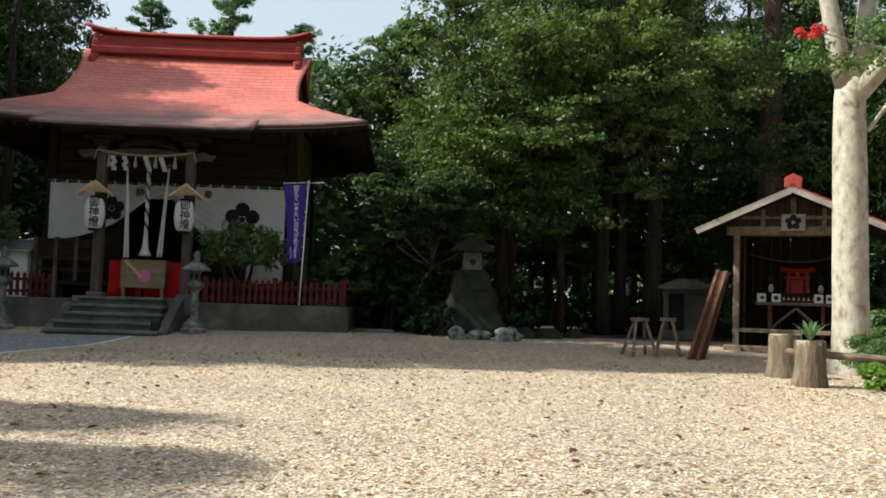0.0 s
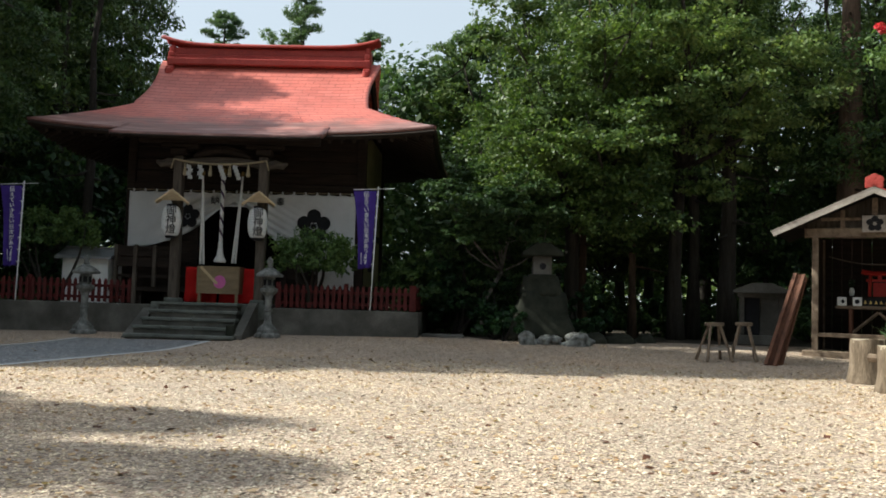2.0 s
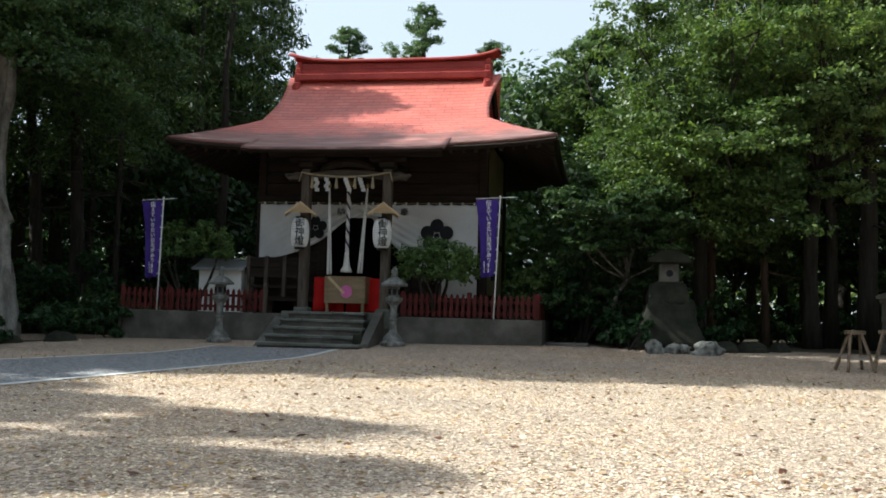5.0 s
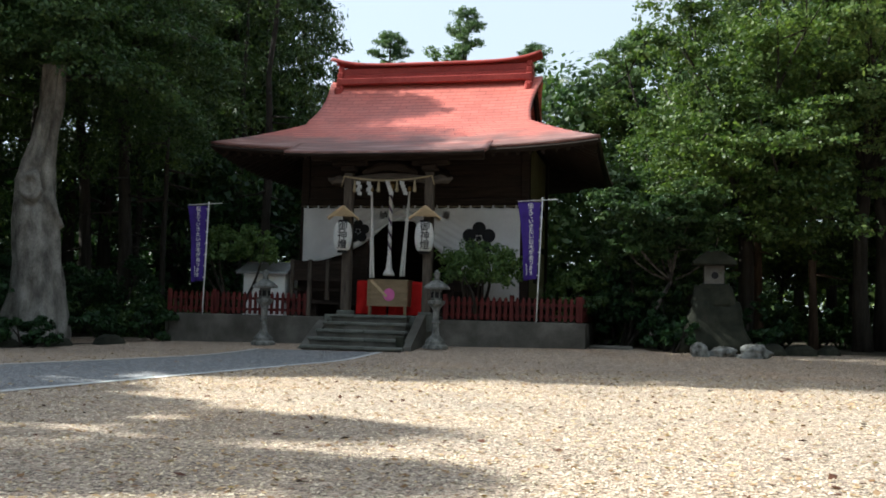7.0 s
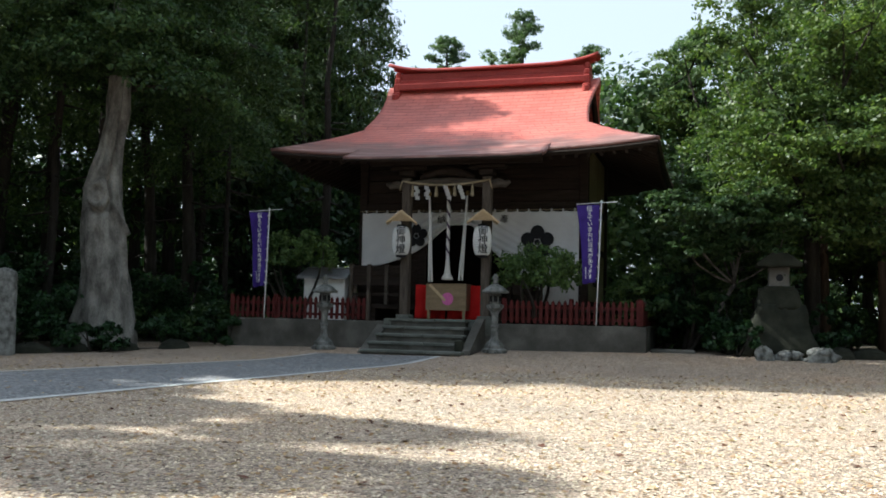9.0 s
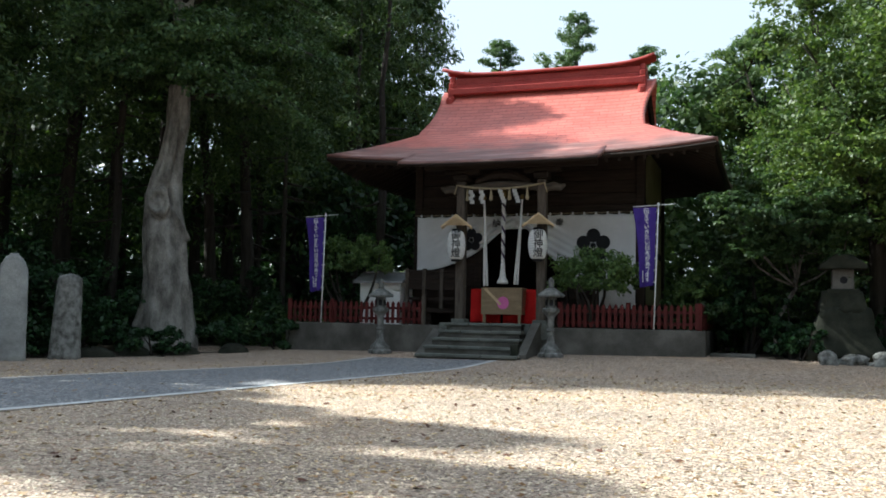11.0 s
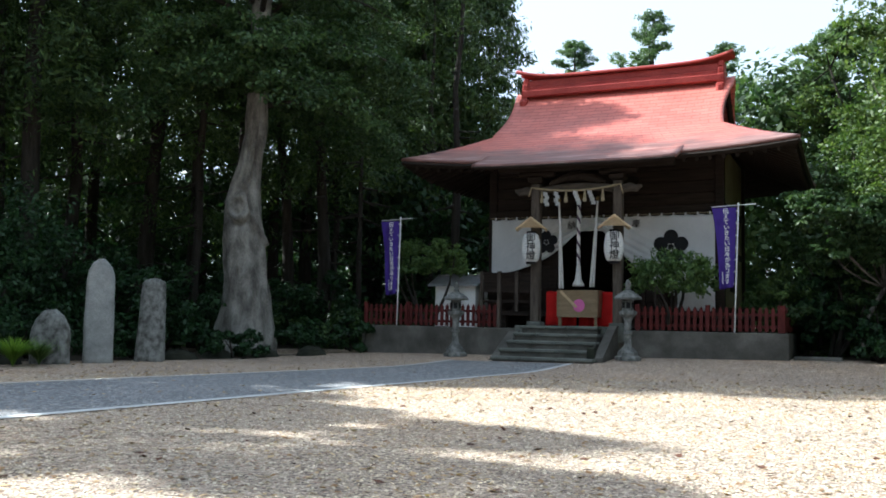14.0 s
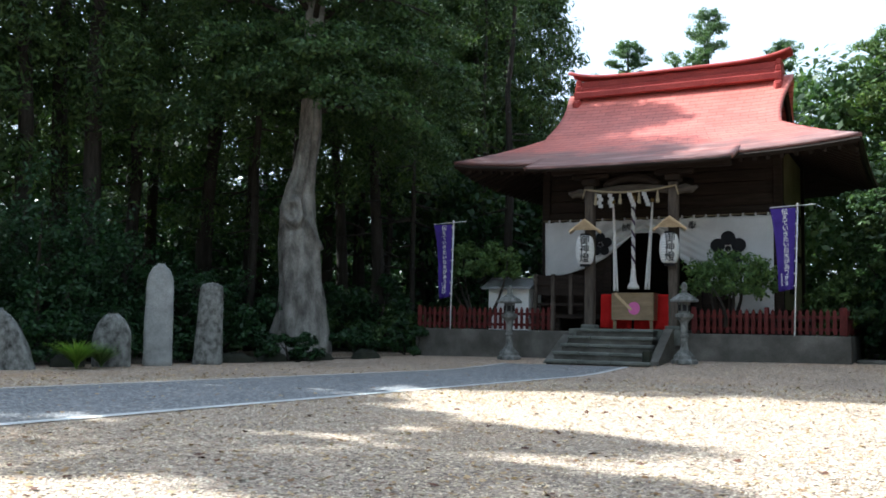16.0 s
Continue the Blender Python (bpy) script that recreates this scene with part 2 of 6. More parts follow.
# lighter copy of the green leaves, with sunlight put into the colour
LEAF_SUNNY = leaf_material("sunlit_tone_foliage", (0.08, 0.14, 0.05), (0.24, 0.30, 0.12), 0.4)
# glossy evergreen leaves; in the woods this dark tone also stands for shade
LEAF_DARK = leaf_material("dark_glossy_and_shaded_foliage", (0.013, 0.037, 0.016), (0.038, 0.082, 0.032), 0.25, 0.35)
LEAF_SHRUB = leaf_material("shrub_foliage", (0.05, 0.10, 0.035), (0.17, 0.25, 0.09), 0.35)
LEAF_PINE = leaf_material("pine_needles", (0.06, 0.11, 0.055), (0.16, 0.225, 0.12), 0.35, 0.55)
LEAF_BRIGHT = leaf_material("fresh_light_foliage", (0.10, 0.20, 0.03), (0.24, 0.36, 0.07), 0.45)
LEAF_BLADE = leaf_material("blade_foliage", (0.09, 0.20, 0.10), (0.20, 0.34, 0.20), 0.3)
BLOSSOM = leaf_material("crimson_blossom", (0.60, 0.03, 0.05), (0.78, 0.07, 0.10), 0.3)
LITTER = leaf_material("dry_fallen_leaf", (0.25, 0.14, 0.08), (0.62, 0.47, 0.34), 0.25, 0.8)
PEBBLE = leaf_material("pebble_stone", (0.34, 0.275, 0.215), (0.78, 0.675, 0.57), 0.0, 0.85)
GROUND = gravel("leaf_strewn_gravel", [(0.0, (0.12, 0.09, 0.072)), (0.3, (0.33, 0.255, 0.195)), (0.7, (0.52, 0.41, 0.315)), (0.92, (0.68, 0.565, 0.455)), (1.0, (0.25, 0.12, 0.065))], (46.0, 120.0))
ASPHALT = gravel("grey_fine_gravel_paving", [(0.0, (0.10, 0.105, 0.115)), (0.4, (0.19, 0.197, 0.212)), (0.75, (0.27, 0.278, 0.295)), (0.95, (0.42, 0.42, 0.425)), (1.0, (0.20, 0.13, 0.08))], (34.0, 80.0))


# ---- building helpers ----
def mesh_of(name, bm, *mats):
    me = bpy.data.meshes.new(name)
    bm.normal_update()
    bm.to_mesh(me)
    bm.free()
    for m in mats:
        me.materials.append(m)
    return me


def raw_mesh(name, verts, faces, mat, smooth=False):
    me = bpy.data.meshes.new(name)
    me.from_pydata(verts, [], faces)
    me.materials.append(mat)
    if smooth:
        me.polygons.foreach_set("use_smooth", [True] * len(me.polygons))
    me.update()
    return me


def thing(name, x, y, z, label, category, group="", kind="", rz=0.0):
    ob = new(name)
    ob.empty_display_size = 0.2
    ob.matrix_basis = pose(x, y, z, 0, 0, rz)
    return tagged(ob, label, category, group, kind)


def part(name, bm, mat, parent, label="", smooth=False, kind=""):
    me = bm if isinstance(bm, bpy.types.Mesh) else mesh_of(name, bm, mat)
    if smooth:
        me.polygons.foreach_set("use_smooth", [True] * len(me.polygons))
    ob = new(name, me)
    ob.parent = parent
    return tagged(ob, label, kind=kind)


def solid(name, bm, mat, label, category, kind="", smooth=False, group=""):
    ob = new(name, mesh_of(name, bm, mat))
    if smooth:
        ob.data.polygons.foreach_set("use_smooth", [True] * len(ob.data.polygons))
    return tagged(ob, label, category, group, kind)


def box(x0, x1, y0, y1, z0, z1, bevel=0.0, bm=None):
    out = bm if bm is not None else bmesh.new()
    made = bmesh.ops.create_cube(out, size=1.0)["verts"]
    for v in made:
        v.co = Vector(((x0 + x1) / 2 + v.co.x * (x1 - x0), (y0 + y1) / 2 + v.co.y * (y1 - y0), (z0 + z1) / 2 + v.co.z * (z1 - z0)))
    if bevel:
        edges = list({e for v in made for e in v.link_edges})
        bmesh.ops.bevel(out, geom=edges, offset=bevel, segments=1, affect="EDGES")
    return out


def tube(points, radii, sides=10, bm=None, wobble=0.0, rng=None, caps=True):
    out = bm if bm is not None else bmesh.new()
    rings = []
    pts = [Vector(p) for p in points]
    for i, p in enumerate(pts):
        d = (pts[min(i + 1, len(pts) - 1)] - pts[max(i - 1, 0)]).normalized()
        side = d.cross(Vector((0, 1, 0)) if abs(d.y) < 0.9 else Vector((1, 0, 0))).normalized()
        up = side.cross(d)
        ring = []
        for k in range(sides):
            a = 2 * math.pi * k / sides
            r = radii[i] * (1 + (rng.uniform(-wobble, wobble) if wobble else 0))
            ring.append(out.verts.new(p + (side * math.cos(a) + up * math.sin(a)) * r))
        rings.append(ring)
    for a, b in zip(rings, rings[1:]):
        for k in range(sides):
            out.faces.new((a[k], a[(k + 1) % sides], b[(k + 1) % sides], b[k]))
    if caps:
        out.faces.new(rings[0])
        out.faces.new(rings[-1][::-1])
    bmesh.ops.recalc_face_normals(out, faces=out.faces[:])
    return out


def lathe(profile, sides=16, x=0.0, y=0.0, bm=None, squash=1.0, turn=0.0):
    out = bm if bm is not None else bmesh.new()
    rings = []
    for r, z in profile:
        rings.append([out.verts.new((x + r * math.cos(turn + 2 * math.pi * k / sides), y + squash * r * math.sin(turn + 2 * math.pi * k / sides), z)) for k in range(sides)])
    for a, b in zip(rings, rings[1:]):
        for k in range(sides):
            out.faces.new((a[k], a[(k + 1) % sides], b[(k + 1) % sides], b[k]))
    out.faces.new(rings[0][::-1])
    out.faces.new(rings[-1])
    bmesh.ops.recalc_face_normals(out, faces=out.faces[:])
    return out


def sheet(fn, nu, nv, name, mat, smooth=True, uv=None):
    """A grid of nu x nv cells through fn(u, v), u and v from 0 to 1."""
    verts = [tuple(fn(i / nu, j / nv)) for j in range(nv + 1) for i in range(nu + 1)]
    faces = [(j * (nu + 1) + i, j * (nu + 1) + i + 1, (j + 1) * (nu + 1) + i + 1, (j + 1) * (nu + 1) + i) for j in range(nv) for i in range(nu)]
    me = raw_mesh(name, verts, faces, mat, smooth)
    if uv:
        layer = me.uv_layers.new(name="UVMap")
        coords = [uv(i / nu, j / nv) for j in range(nv + 1) for i in range(nu + 1)]
        for loop in me.loops:
            layer.data[loop.index].uv = coords[loop.vertex_index]
    return me


def thicken(ob, t, offset=-1.0):
    m = ob.modifiers.new("thickness", "SOLIDIFY")
    m.thickness, m.offset = t, offset
    return ob


def glyphs(name, text, size, mat, parent, m, gap=1.0, label="", depth=0.002, bold=0.0):
    """Letters of the built-in font as one mesh part."""
    cu = bpy.data.curves.new(name, "FONT")
    cu.offset = bold
    cu.body, cu.size, cu.align_x, cu.align_y, cu.space_line, cu.extrude = text, size, "CENTER", "CENTER", gap, depth
    tmp = new(name, cu)
    me = bpy.data.meshes.new_from_object(tmp.evaluated_get(bpy.context.evaluated_depsgraph_get()))
    bpy.data.objects.remove(tmp)
    me.materials.clear()
    me.materials.append(mat)
    ob = new(name, me)
    ob.parent = parent
    ob.matrix_basis = m
    return tagged(ob, label)


def leaf_cloud(name, centres, radii, per, size, mat, rng, flat=0.5, hollow=0.5, droop=0.0, aspect=0.55):
    """Many separate leaves gathered into clumps: one mesh."""
    c = np.asarray(centres, float)
    r = np.asarray(radii, float)
    if r.ndim == 1:
        r = np.stack([r, r, r * 0.75], 1)
    n = len(c) * per
    d = rng.normal(size=(n, 3))
    d /= np.linalg.norm(d, axis=1)[:, None]
    rad = hollow + (1 - hollow) * rng.random(n) ** 0.6
    p = np.repeat(c, per, 0) + d * np.repeat(r, per, 0) * rad[:, None]
    nrm = d * (1 - flat) + np.array([0, 0, 1.0]) * flat + rng.normal(size=(n, 3)) * 0.45
    nrm /= np.linalg.norm(nrm, axis=1)[:, None]
    a = rng.normal(size=(n, 3))
    a[:, 2] -= droop
    u = np.cross(nrm, a)
    u /= np.linalg.norm(u, axis=1)[:, None]
    w = np.cross(nrm, u)
    s = size * rng.uniform(0.6, 1.35, n)[:, None]
    verts = np.stack([p - w * s, p + u * s * aspect, p + w * s, p - u * s * aspect], 1).reshape(-1, 3)
    me = bpy.data.meshes.new(name)
    me.vertices.add(4 * n)
    me.vertices.foreach_set("co", verts.ravel())
    me.loops.add(4 * n)
    me.loops.foreach_set("vertex_index", np.arange(4 * n, dtype=np.int32))
    me.polygons.add(n)
    me.polygons.foreach_set("loop_start", np.arange(0, 4 * n, 4, dtype=np.int32))
    me.polygons.foreach_set("loop_total", np.full(n, 4, dtype=np.int32))
    me.materials.append(mat)
    me.update()
    me.validate()
    return me


# ---- ground ----
def gz(x, y):
    """Height of the ground: level near the camera, rising gently towards the hall."""
    k = min(max((y - 15.5) / 4.5, 0.0), 1.0)
    k = k * k * (3 - 2 * k)
    return k * (0.20 + min(max(0.0137 * (x + 6), -0.07), 0.06))


def build_ground():
    xs = np.concatenate([np.array([-600, -250, -120, -70]), np.linspace(-45, 45, 121), np.array([70, 120, 250, 600])])
    ys = np.concatenate([np.array([-600, -250, -100, -50, -25]), np.linspace(-12, 45, 96), np.array([70, 120, 250, 600])])
    verts = [(x, y, gz(x, y)) for y in ys for x in xs]
    w = len(xs)
    faces = [(j * w + i, j * w + i + 1, (j + 1) * w + i + 1, (j + 1) * w + i) for j in range(len(ys) - 1) for i in range(w - 1)]
    tagged(new("ground", raw_mesh("ground", verts, faces, GROUND, True)), "pale gravel yard strewn with dry fallen leaves", "ground", kind="structure")


build_ground()


def strip(name, left, right, rise, mat, label, n=40, extra=0.0):
    """A band on the ground between two lines, each given by its two ends."""
    def fn(u, v):
        a = Vector(left[0]).lerp(Vector(left[1]), v)
        b = Vector(right[0]).lerp(Vector(right[1]), v)
        p = a.lerp(b, u)
        return p.x, p.y, gz(p.x, p.y) + rise
    ob = new(name, sheet(fn, 6, n, name, mat, True))
    return tagged(ob, label, "path", kind="structure")


strip("path", [(-10.6, 5.6), (-7.75, 17.7)], [(-6.95, 4.2), (-5.25, 17.7)], 0.006, ASPHALT, "blue-grey fine gravel approach path to the steps")
strip("path_edging", [(-6.97, 4.2), (-5.27, 17.7)], [(-6.80, 4.2), (-5.15, 17.7)], 0.011, LINE_PAINT, "pale stone edging line along the path")
strip("path_edging", [(-10.7, 5.6), (-7.83, 17.7)], [(-10.6, 5.6), (-7.75, 17.7)], 0.011, LINE_PAINT, "pale stone edging line along the path")

# ---- shrine hall ----
HX, HY = -5.53, 23.1          # middle of the ridge
EAVE_X, EAVE_Y = 4.46, 3.55   # half sizes of the eaves
HIP = 1.72
FLOOR_Z = 1.15


def slope(s):
    return 4.55 + 0.42 * s + 0.0706 * s * s


def curl(k, s):
    return 0.20 * abs(k) ** 3 * max(0.0, 1 - s / HIP)


def roof_front(sign):
    def fn(u, v):
        s = v * EAVE_Y
        k = 2 * u - 1
        if s <= HIP:
            half = EAVE_X - s + 0.06 * math.sin(math.pi * s / HIP) * -1
        else:
            f = (s - HIP) / (EAVE_Y - HIP)
            half = EAVE_X - HIP + 0.02 - 0.10 * math.sin(math.pi * min(1, f * 1.1)) + 0.04 * f
        return k * half, sign * (EAVE_Y - s), slope(s) + curl(k, s) + 0.05 * abs(k) ** 6 * (s > HIP)
    return fn


def roof_side(sign):
    def fn(u, v):
        s = v * (HIP + 0.5)
        k = 2 * u - 1
        half = EAVE_Y - s if s <= HIP else EAVE_Y - s - 0.1
        return sign * (EAVE_X - s), k * half, slope(s) + curl(k, s) - (0.05 if s > HIP else 0)
    return fn


def build_hall():
    hall = thing("shrine_hall", HX, HY, 0, "dark timber shrine hall with a curved red sheet roof", "shrine")
    rows = EAVE_Y * 1.15
    for i, sign in enumerate((-1, 1)):
        me = sheet(roof_front(sign), 60, 36, "roof_slope", ROOF_RED, True, lambda u, v: (u * 8.9, v * rows))
        thicken(part("roof_slope", me, ROOF_RED, hall, "red painted sheet roof, worn grey along the eaves"), 0.07, sign)
        me = sheet(roof_side(sign), 40, 20, "hip_slope", ROOF_RED, True, lambda u, v: (u * 7.1, v * 2.5))
        thicken(part("hip_slope", me, ROOF_RED, hall), 0.07, -sign)
    # gables under the verges
    for sign in (-1, 1):
        bm = bmesh.new()
        x = sign * (EAVE_X - HIP - 0.45)
        w = EAVE_Y - HIP
        front = [bm.verts.new((x, -w, slope(HIP) - 0.15)), bm.verts.new((x, w, slope(HIP) - 0.15)), bm.verts.new((x, 0, slope(EAVE_Y) - 0.1))]
        bm.faces.new(front)
        bmesh.ops.solidify(bm, geom=bm.faces[:], thickness=0.08)
        part("gable", bm, WOOD_DARK, hall)
        # barge boards along the verges
        for s2 in (-1, 1):
            pts = []
            for j in range(9):
                s = HIP + 0.35 + (EAVE_Y - HIP - 0.35) * j / 8
                pts.append((sign * (EAVE_X - HIP - 0.14), s2 * (EAVE_Y - s), slope(s) - 0.2))
            part("barge_board", tube(pts, [0.07] * 9, 4), WOOD_DARK, hall)
    # ridge: stepped courses, a capping that lifts at both ends, and end ornaments
    ridge_half = 2.5
    zr = slope(EAVE_Y)
    for name, half, dy, z0, z1 in (("ridge_base", ridge_half + 0.02, 0.34, -0.12, 0.05), ("ridge_course", ridge_half, 0.24, 0.05, 0.17), ("ridge_body", ridge_half - 0.03, 0.17, 0.17, 0.36)):
        part(name, box(-half, half, -dy, dy, zr + z0, zr + z1, 0.02), RIDGE_RED, hall)
    def cap(u, v):
        k = 2 * u - 1
        a = math.pi * v
        return k * (ridge_half + 0.28), -0.25 * math.cos(a), zr + 0.35 + 0.09 * math.sin(a) + 0.21 * abs(k) ** 5
    thicken(part("ridge_cap", sheet(cap, 40, 6, "ridge_cap", RIDGE_RED), RIDGE_RED, hall, "red ridge capping with upturned ends"), 0.05, 1.0)
    for sign in (-1, 1):
        bm = bmesh.new()
        for dx, dy, z0, z1 in ((0.10, 0.38, -0.34, -0.16), (0.09, 0.33, -0.16, 0.08), (0.08, 0.29, 0.08, 0.24), (0.07, 0.24, 0.24, 0.40)):
            box(sign * ridge_half - dx, sign * ridge_half + dx, -dy, dy, zr + z0, zr + z1, 0.03, bm)
        for s2 in (-1, 1):
            lathe([(0.02, zr - 0.42), (0.1, zr - 0.38), (0.1, zr - 0.26), (0.02, zr - 0.22)], 10, sign * ridge_half, s2 * 0.40, bm)
        part("ridge_end", bm, RIDGE_RED, hall, "stepped red ridge-end ornament")
    # porch roof reaching forward over the steps
    def porch(u, v):
        x = -0.18 - 2.2 + 4.5 * u
        y = -EAVE_Y - 0.62 + 0.95 * v
        k = 2 * u - 1
        return x, y, 4.36 + 0.30 * v * 0.95 + 0.06 * v * v + 0.03 * abs(k) ** 4
    thicken(part("porch_roof", sheet(porch, 30, 8, "porch_roof", ROOF_RED, True, lambda u, v: (u * 4.5, v * 0.4)), ROOF_RED, hall, "grey weathered porch eave"), 0.09, -1.0)
    # dark fascia boards under the edge of the eaves
    for sign in (-1, 1):
        f, g = roof_front(sign), roof_side(sign)
        for fn in (f, g):
            pts = []
            for j in range(31):
                x, y, z = fn(j / 30, 0)
                pts.append((x * 0.992, y * 0.992, z - 0.115))
            part("fascia", tube(pts, [0.055] * 31, 4), WOOD_DARK, hall, "dark eave fascia")
    part("porch_fascia", tube([(-0.18 - 2.18 + 4.46 * j / 12, -EAVE_Y - 0.59, 4.29 + 0.03 * abs(j / 6 - 1) ** 4) for j in range(13)], [0.045] * 13, 4), WOOD_DARK, hall)
    # boarded soffits and rafters
    def soffit(sign):
        f = roof_front(sign)
        def fn(u, v):
            x, y, z = f(u, v * 0.50)
            return x * 0.985, y * 0.985, z - 0.15
        return fn
    def soffit_side(sign):
        f = roof_side(sign)
        def fn(u, v):
            x, y, z = f(u, v * 0.80)
            return x * 0.985, y * 0.985, z - 0.15
        return fn
    for sign in (-1, 1):
        thicken(part("soffit", sheet(soffit(sign), 24, 6, "soffit", WOOD_DARK), WOOD_DARK, hall), 0.03, sign)
        thicken(part("soffit", sheet(soffit_side(sign), 24, 6, "soffit", WOOD_DARK), WOOD_DARK, hall), 0.03, -sign)
    rafter = mesh_of("rafter", box(-0.035, 0.035, 0, 1.62, -0.05, 0.05), WOOD_DARK)
    tilt = math.degrees(math.atan(0.50))
    for i in range(31):
        x = -4.05 + 8.1 * i / 30
        ob = part("rafter", rafter, WOOD_DARK, hall)
        ob.matrix_basis = pose(x, -EAVE_Y + 0.09, slope(0) - 0.2 + curl(x / EAVE_X, 0), tilt - 3) @ Matrix.Diagonal((1, min(1, (EAVE_X - abs(x)) / 1.8), 1, 1))
    for i in range(24):
        y = -3.1 + 6.2 * i / 23
        for sign in (-1, 1):
            ob = part("rafter", rafter, WOOD_DARK, hall)
            ob.matrix_basis = pose(sign * (EAVE_X - 0.09), y, slope(0) - 0.2 + curl(y / EAVE_Y, 0), 0, 0, 90 * sign) @ pose(0, 0, 0, tilt - 3) @ Matrix.Diagonal((1, min(1, (EAVE_Y - abs(y)) / 1.8), 1, 1))
    # walls: horizontal boards between posts, an open doorway in front
    W, D0, D1, top = 2.69, -1.9, 1.9, 4.98
    n_boards = 14
    for i in range(n_boards):
        z0 = FLOOR_Z + (top - FLOOR_Z) * i / n_boards
        z1 = FLOOR_Z + (top - FLOOR_Z) * (i + 1) / n_boards - 0.012
        spans = [(-W, W)] if z0 > 3.5 else [(-W, -1.15), (0.95, W)]
        for x0, x1 in spans:
            part("wall_board", box(x0 + 0.06, x1 - 0.06, D0 - 0.02, D0 + 0.03, z0, z1, 0.006), WOOD_DARK, hall)
    for sx in (-1, 1):
        part("side_wall", box(sx * W - 0.03, sx * W + 0.03, D0 + 0.08, D1 - 0.08, FLOOR_Z, top), OLIVE_WALL, hall, "ochre plastered side wall")
        for y in (D0, D1):
            part("corner_post", box(sx * W - 0.1, sx * W + 0.1, y - 0.1, y + 0.1, 0.75, top, 0.012), WOOD_DARK, hall)
        for z in (FLOOR_Z + 0.1, 2.6, 3.6):
            part("side_rail", box(sx * (W + 0.035) - 0.03, sx * (W + 0.035) + 0.03, D0 + 0.1, D1 - 0.1, z - 0.07, z + 0.07), WOOD_DARK, hall)
        part("side_window", box(sx * (W + 0.04) - 0.02, sx * (W + 0.04) + 0.02, -0.5, 0.5, 1.7, 2.5), WOOD_DARK, hall)
    part("back_wall", box(-W, W, D1 - 0.04, D1 + 0.04, FLOOR_Z, top), WOOD_DARK, hall)
    for x in (-1.15, 0.95):
        part("door_post", box(x - 0.09, x + 0.09, D0 - 0.06, D0 + 0.1, FLOOR_Z, 3.6, 0.01), WOOD_DARK, hall)
    part("lintel", box(-W, W, D0 - 0.09, D0 - 0.025, 3.42, 3.6, 0.01), WOOD_DARK, hall)
    part("wall_plate", box(-W - 0.25, W + 0.25, D0 - 0.12, D0 + 0.1, 4.72, 4.92, 0.015), WOOD_DARK, hall)
    part("floor_deck", box(-W - 0.75, W + 0.75, D0 - 0.85, D1 + 0.4, FLOOR_Z - 0.1, FLOOR_Z), WOOD_DARK, hall)
    for i in range(12):
        x = -W - 0.65 + (2 * W + 1.3) * i / 11
        part("deck_post", box(x - 0.06, x + 0.06, D0 - 0.75, D0 - 0.63, 0.7, FLOOR_Z - 0.1), WOOD_DARK, hall)
    part("under_floor", box(-W, W, D0 - 0.05, D1, 0.7, FLOOR_Z - 0.1), WOOD_DARK, hall)
    # low lattice rail on the veranda, at the side of the steps
    for x0, x1 in ((-2.66, -1.35),):
        for z in (1.38, 1.62, 1.86, 2.02):
            part("veranda_rail", box(x0, x1, D0 - 0.84, D0 - 0.78, z - 0.03, z + 0.03), WOOD_DARK, hall)
        for i in range(4):
            x = x0 + (x1 - x0) * i / 3
            part("veranda_post", box(x - 0.04, x + 0.04, D0 - 0.85, D0 - 0.77, FLOOR_Z, 2.08), WOOD_GREY, hall)
        part("veranda_panel", box(x0, x1, D0 - 0.80, D0 - 0.775, 1.62, 2.0), WOOD_DARK, hall)
    # porch pillars, tie beam with carved noses, brackets
    py = 19.6 - HY
    for x in (-6.59 - HX, -4.744 - HX):
        part("pillar", box(x - 0.1, x + 0.1, py - 0.1, py + 0.1, 0.90, 3.98, 0.02), WOOD_GREY, hall, "weathered square porch pillar")
        part("pillar_base", box(x - 0.16, x + 0.16, py - 0.16, py + 0.16, 0.82, 0.92, 0.02), STEP_STONE, hall)
        part("capital", box(x - 0.17, x + 0.17, py - 0.17, py + 0.17, 4.0, 4.14, 0.03), WOOD_DARK, hall)
        part("bracket", box(x - 0.42, x + 0.42, py - 0.08, py + 0.08, 4.14, 4.26, 0.03), WOOD_DARK, hall)
    xl, xr = -6.59 - HX, -4.744 - HX
    def beam_line(k):
        return 3.80 + 0.09 * (1 - (2 * k - 1) ** 2)
    pts = [(xl + (xr - xl) * j / 10, py, beam_line(j / 10) ) for j in range(11)]
    part("tie_beam", tube(pts, [0.085] * 11, 8), WOOD_BEAM, hall, "curved tie beam between the pillars")
    for x, sg in ((xl, -1), (xr, 1)):
        nose = [(x + sg * 0.08, py, 3.80), (x + sg * 0.26, py, 3.84), (x + sg * 0.40, py, 3.80), (x + sg * 0.50, py, 3.86)]
        part("beam_nose", tube(nose, [0.09, 0.10, 0.075, 0.035], 8), WOOD_BEAM, hall, "carved beam nose")
    part("porch_purlin", box(xl - 0.9, xr + 1.2, py - 0.09, py + 0.09, 4.26, 4.40, 0.02), WOOD_DARK, hall)
    for x in (xl, xr):
        part("link_beam", tube([(x, py + 0.1, 3.95), (x, py + 0.9, 4.12), (x, D0 - 0.05, 4.2)], [0.1, 0.11, 0.1], 8), WOOD_DARK, hall)
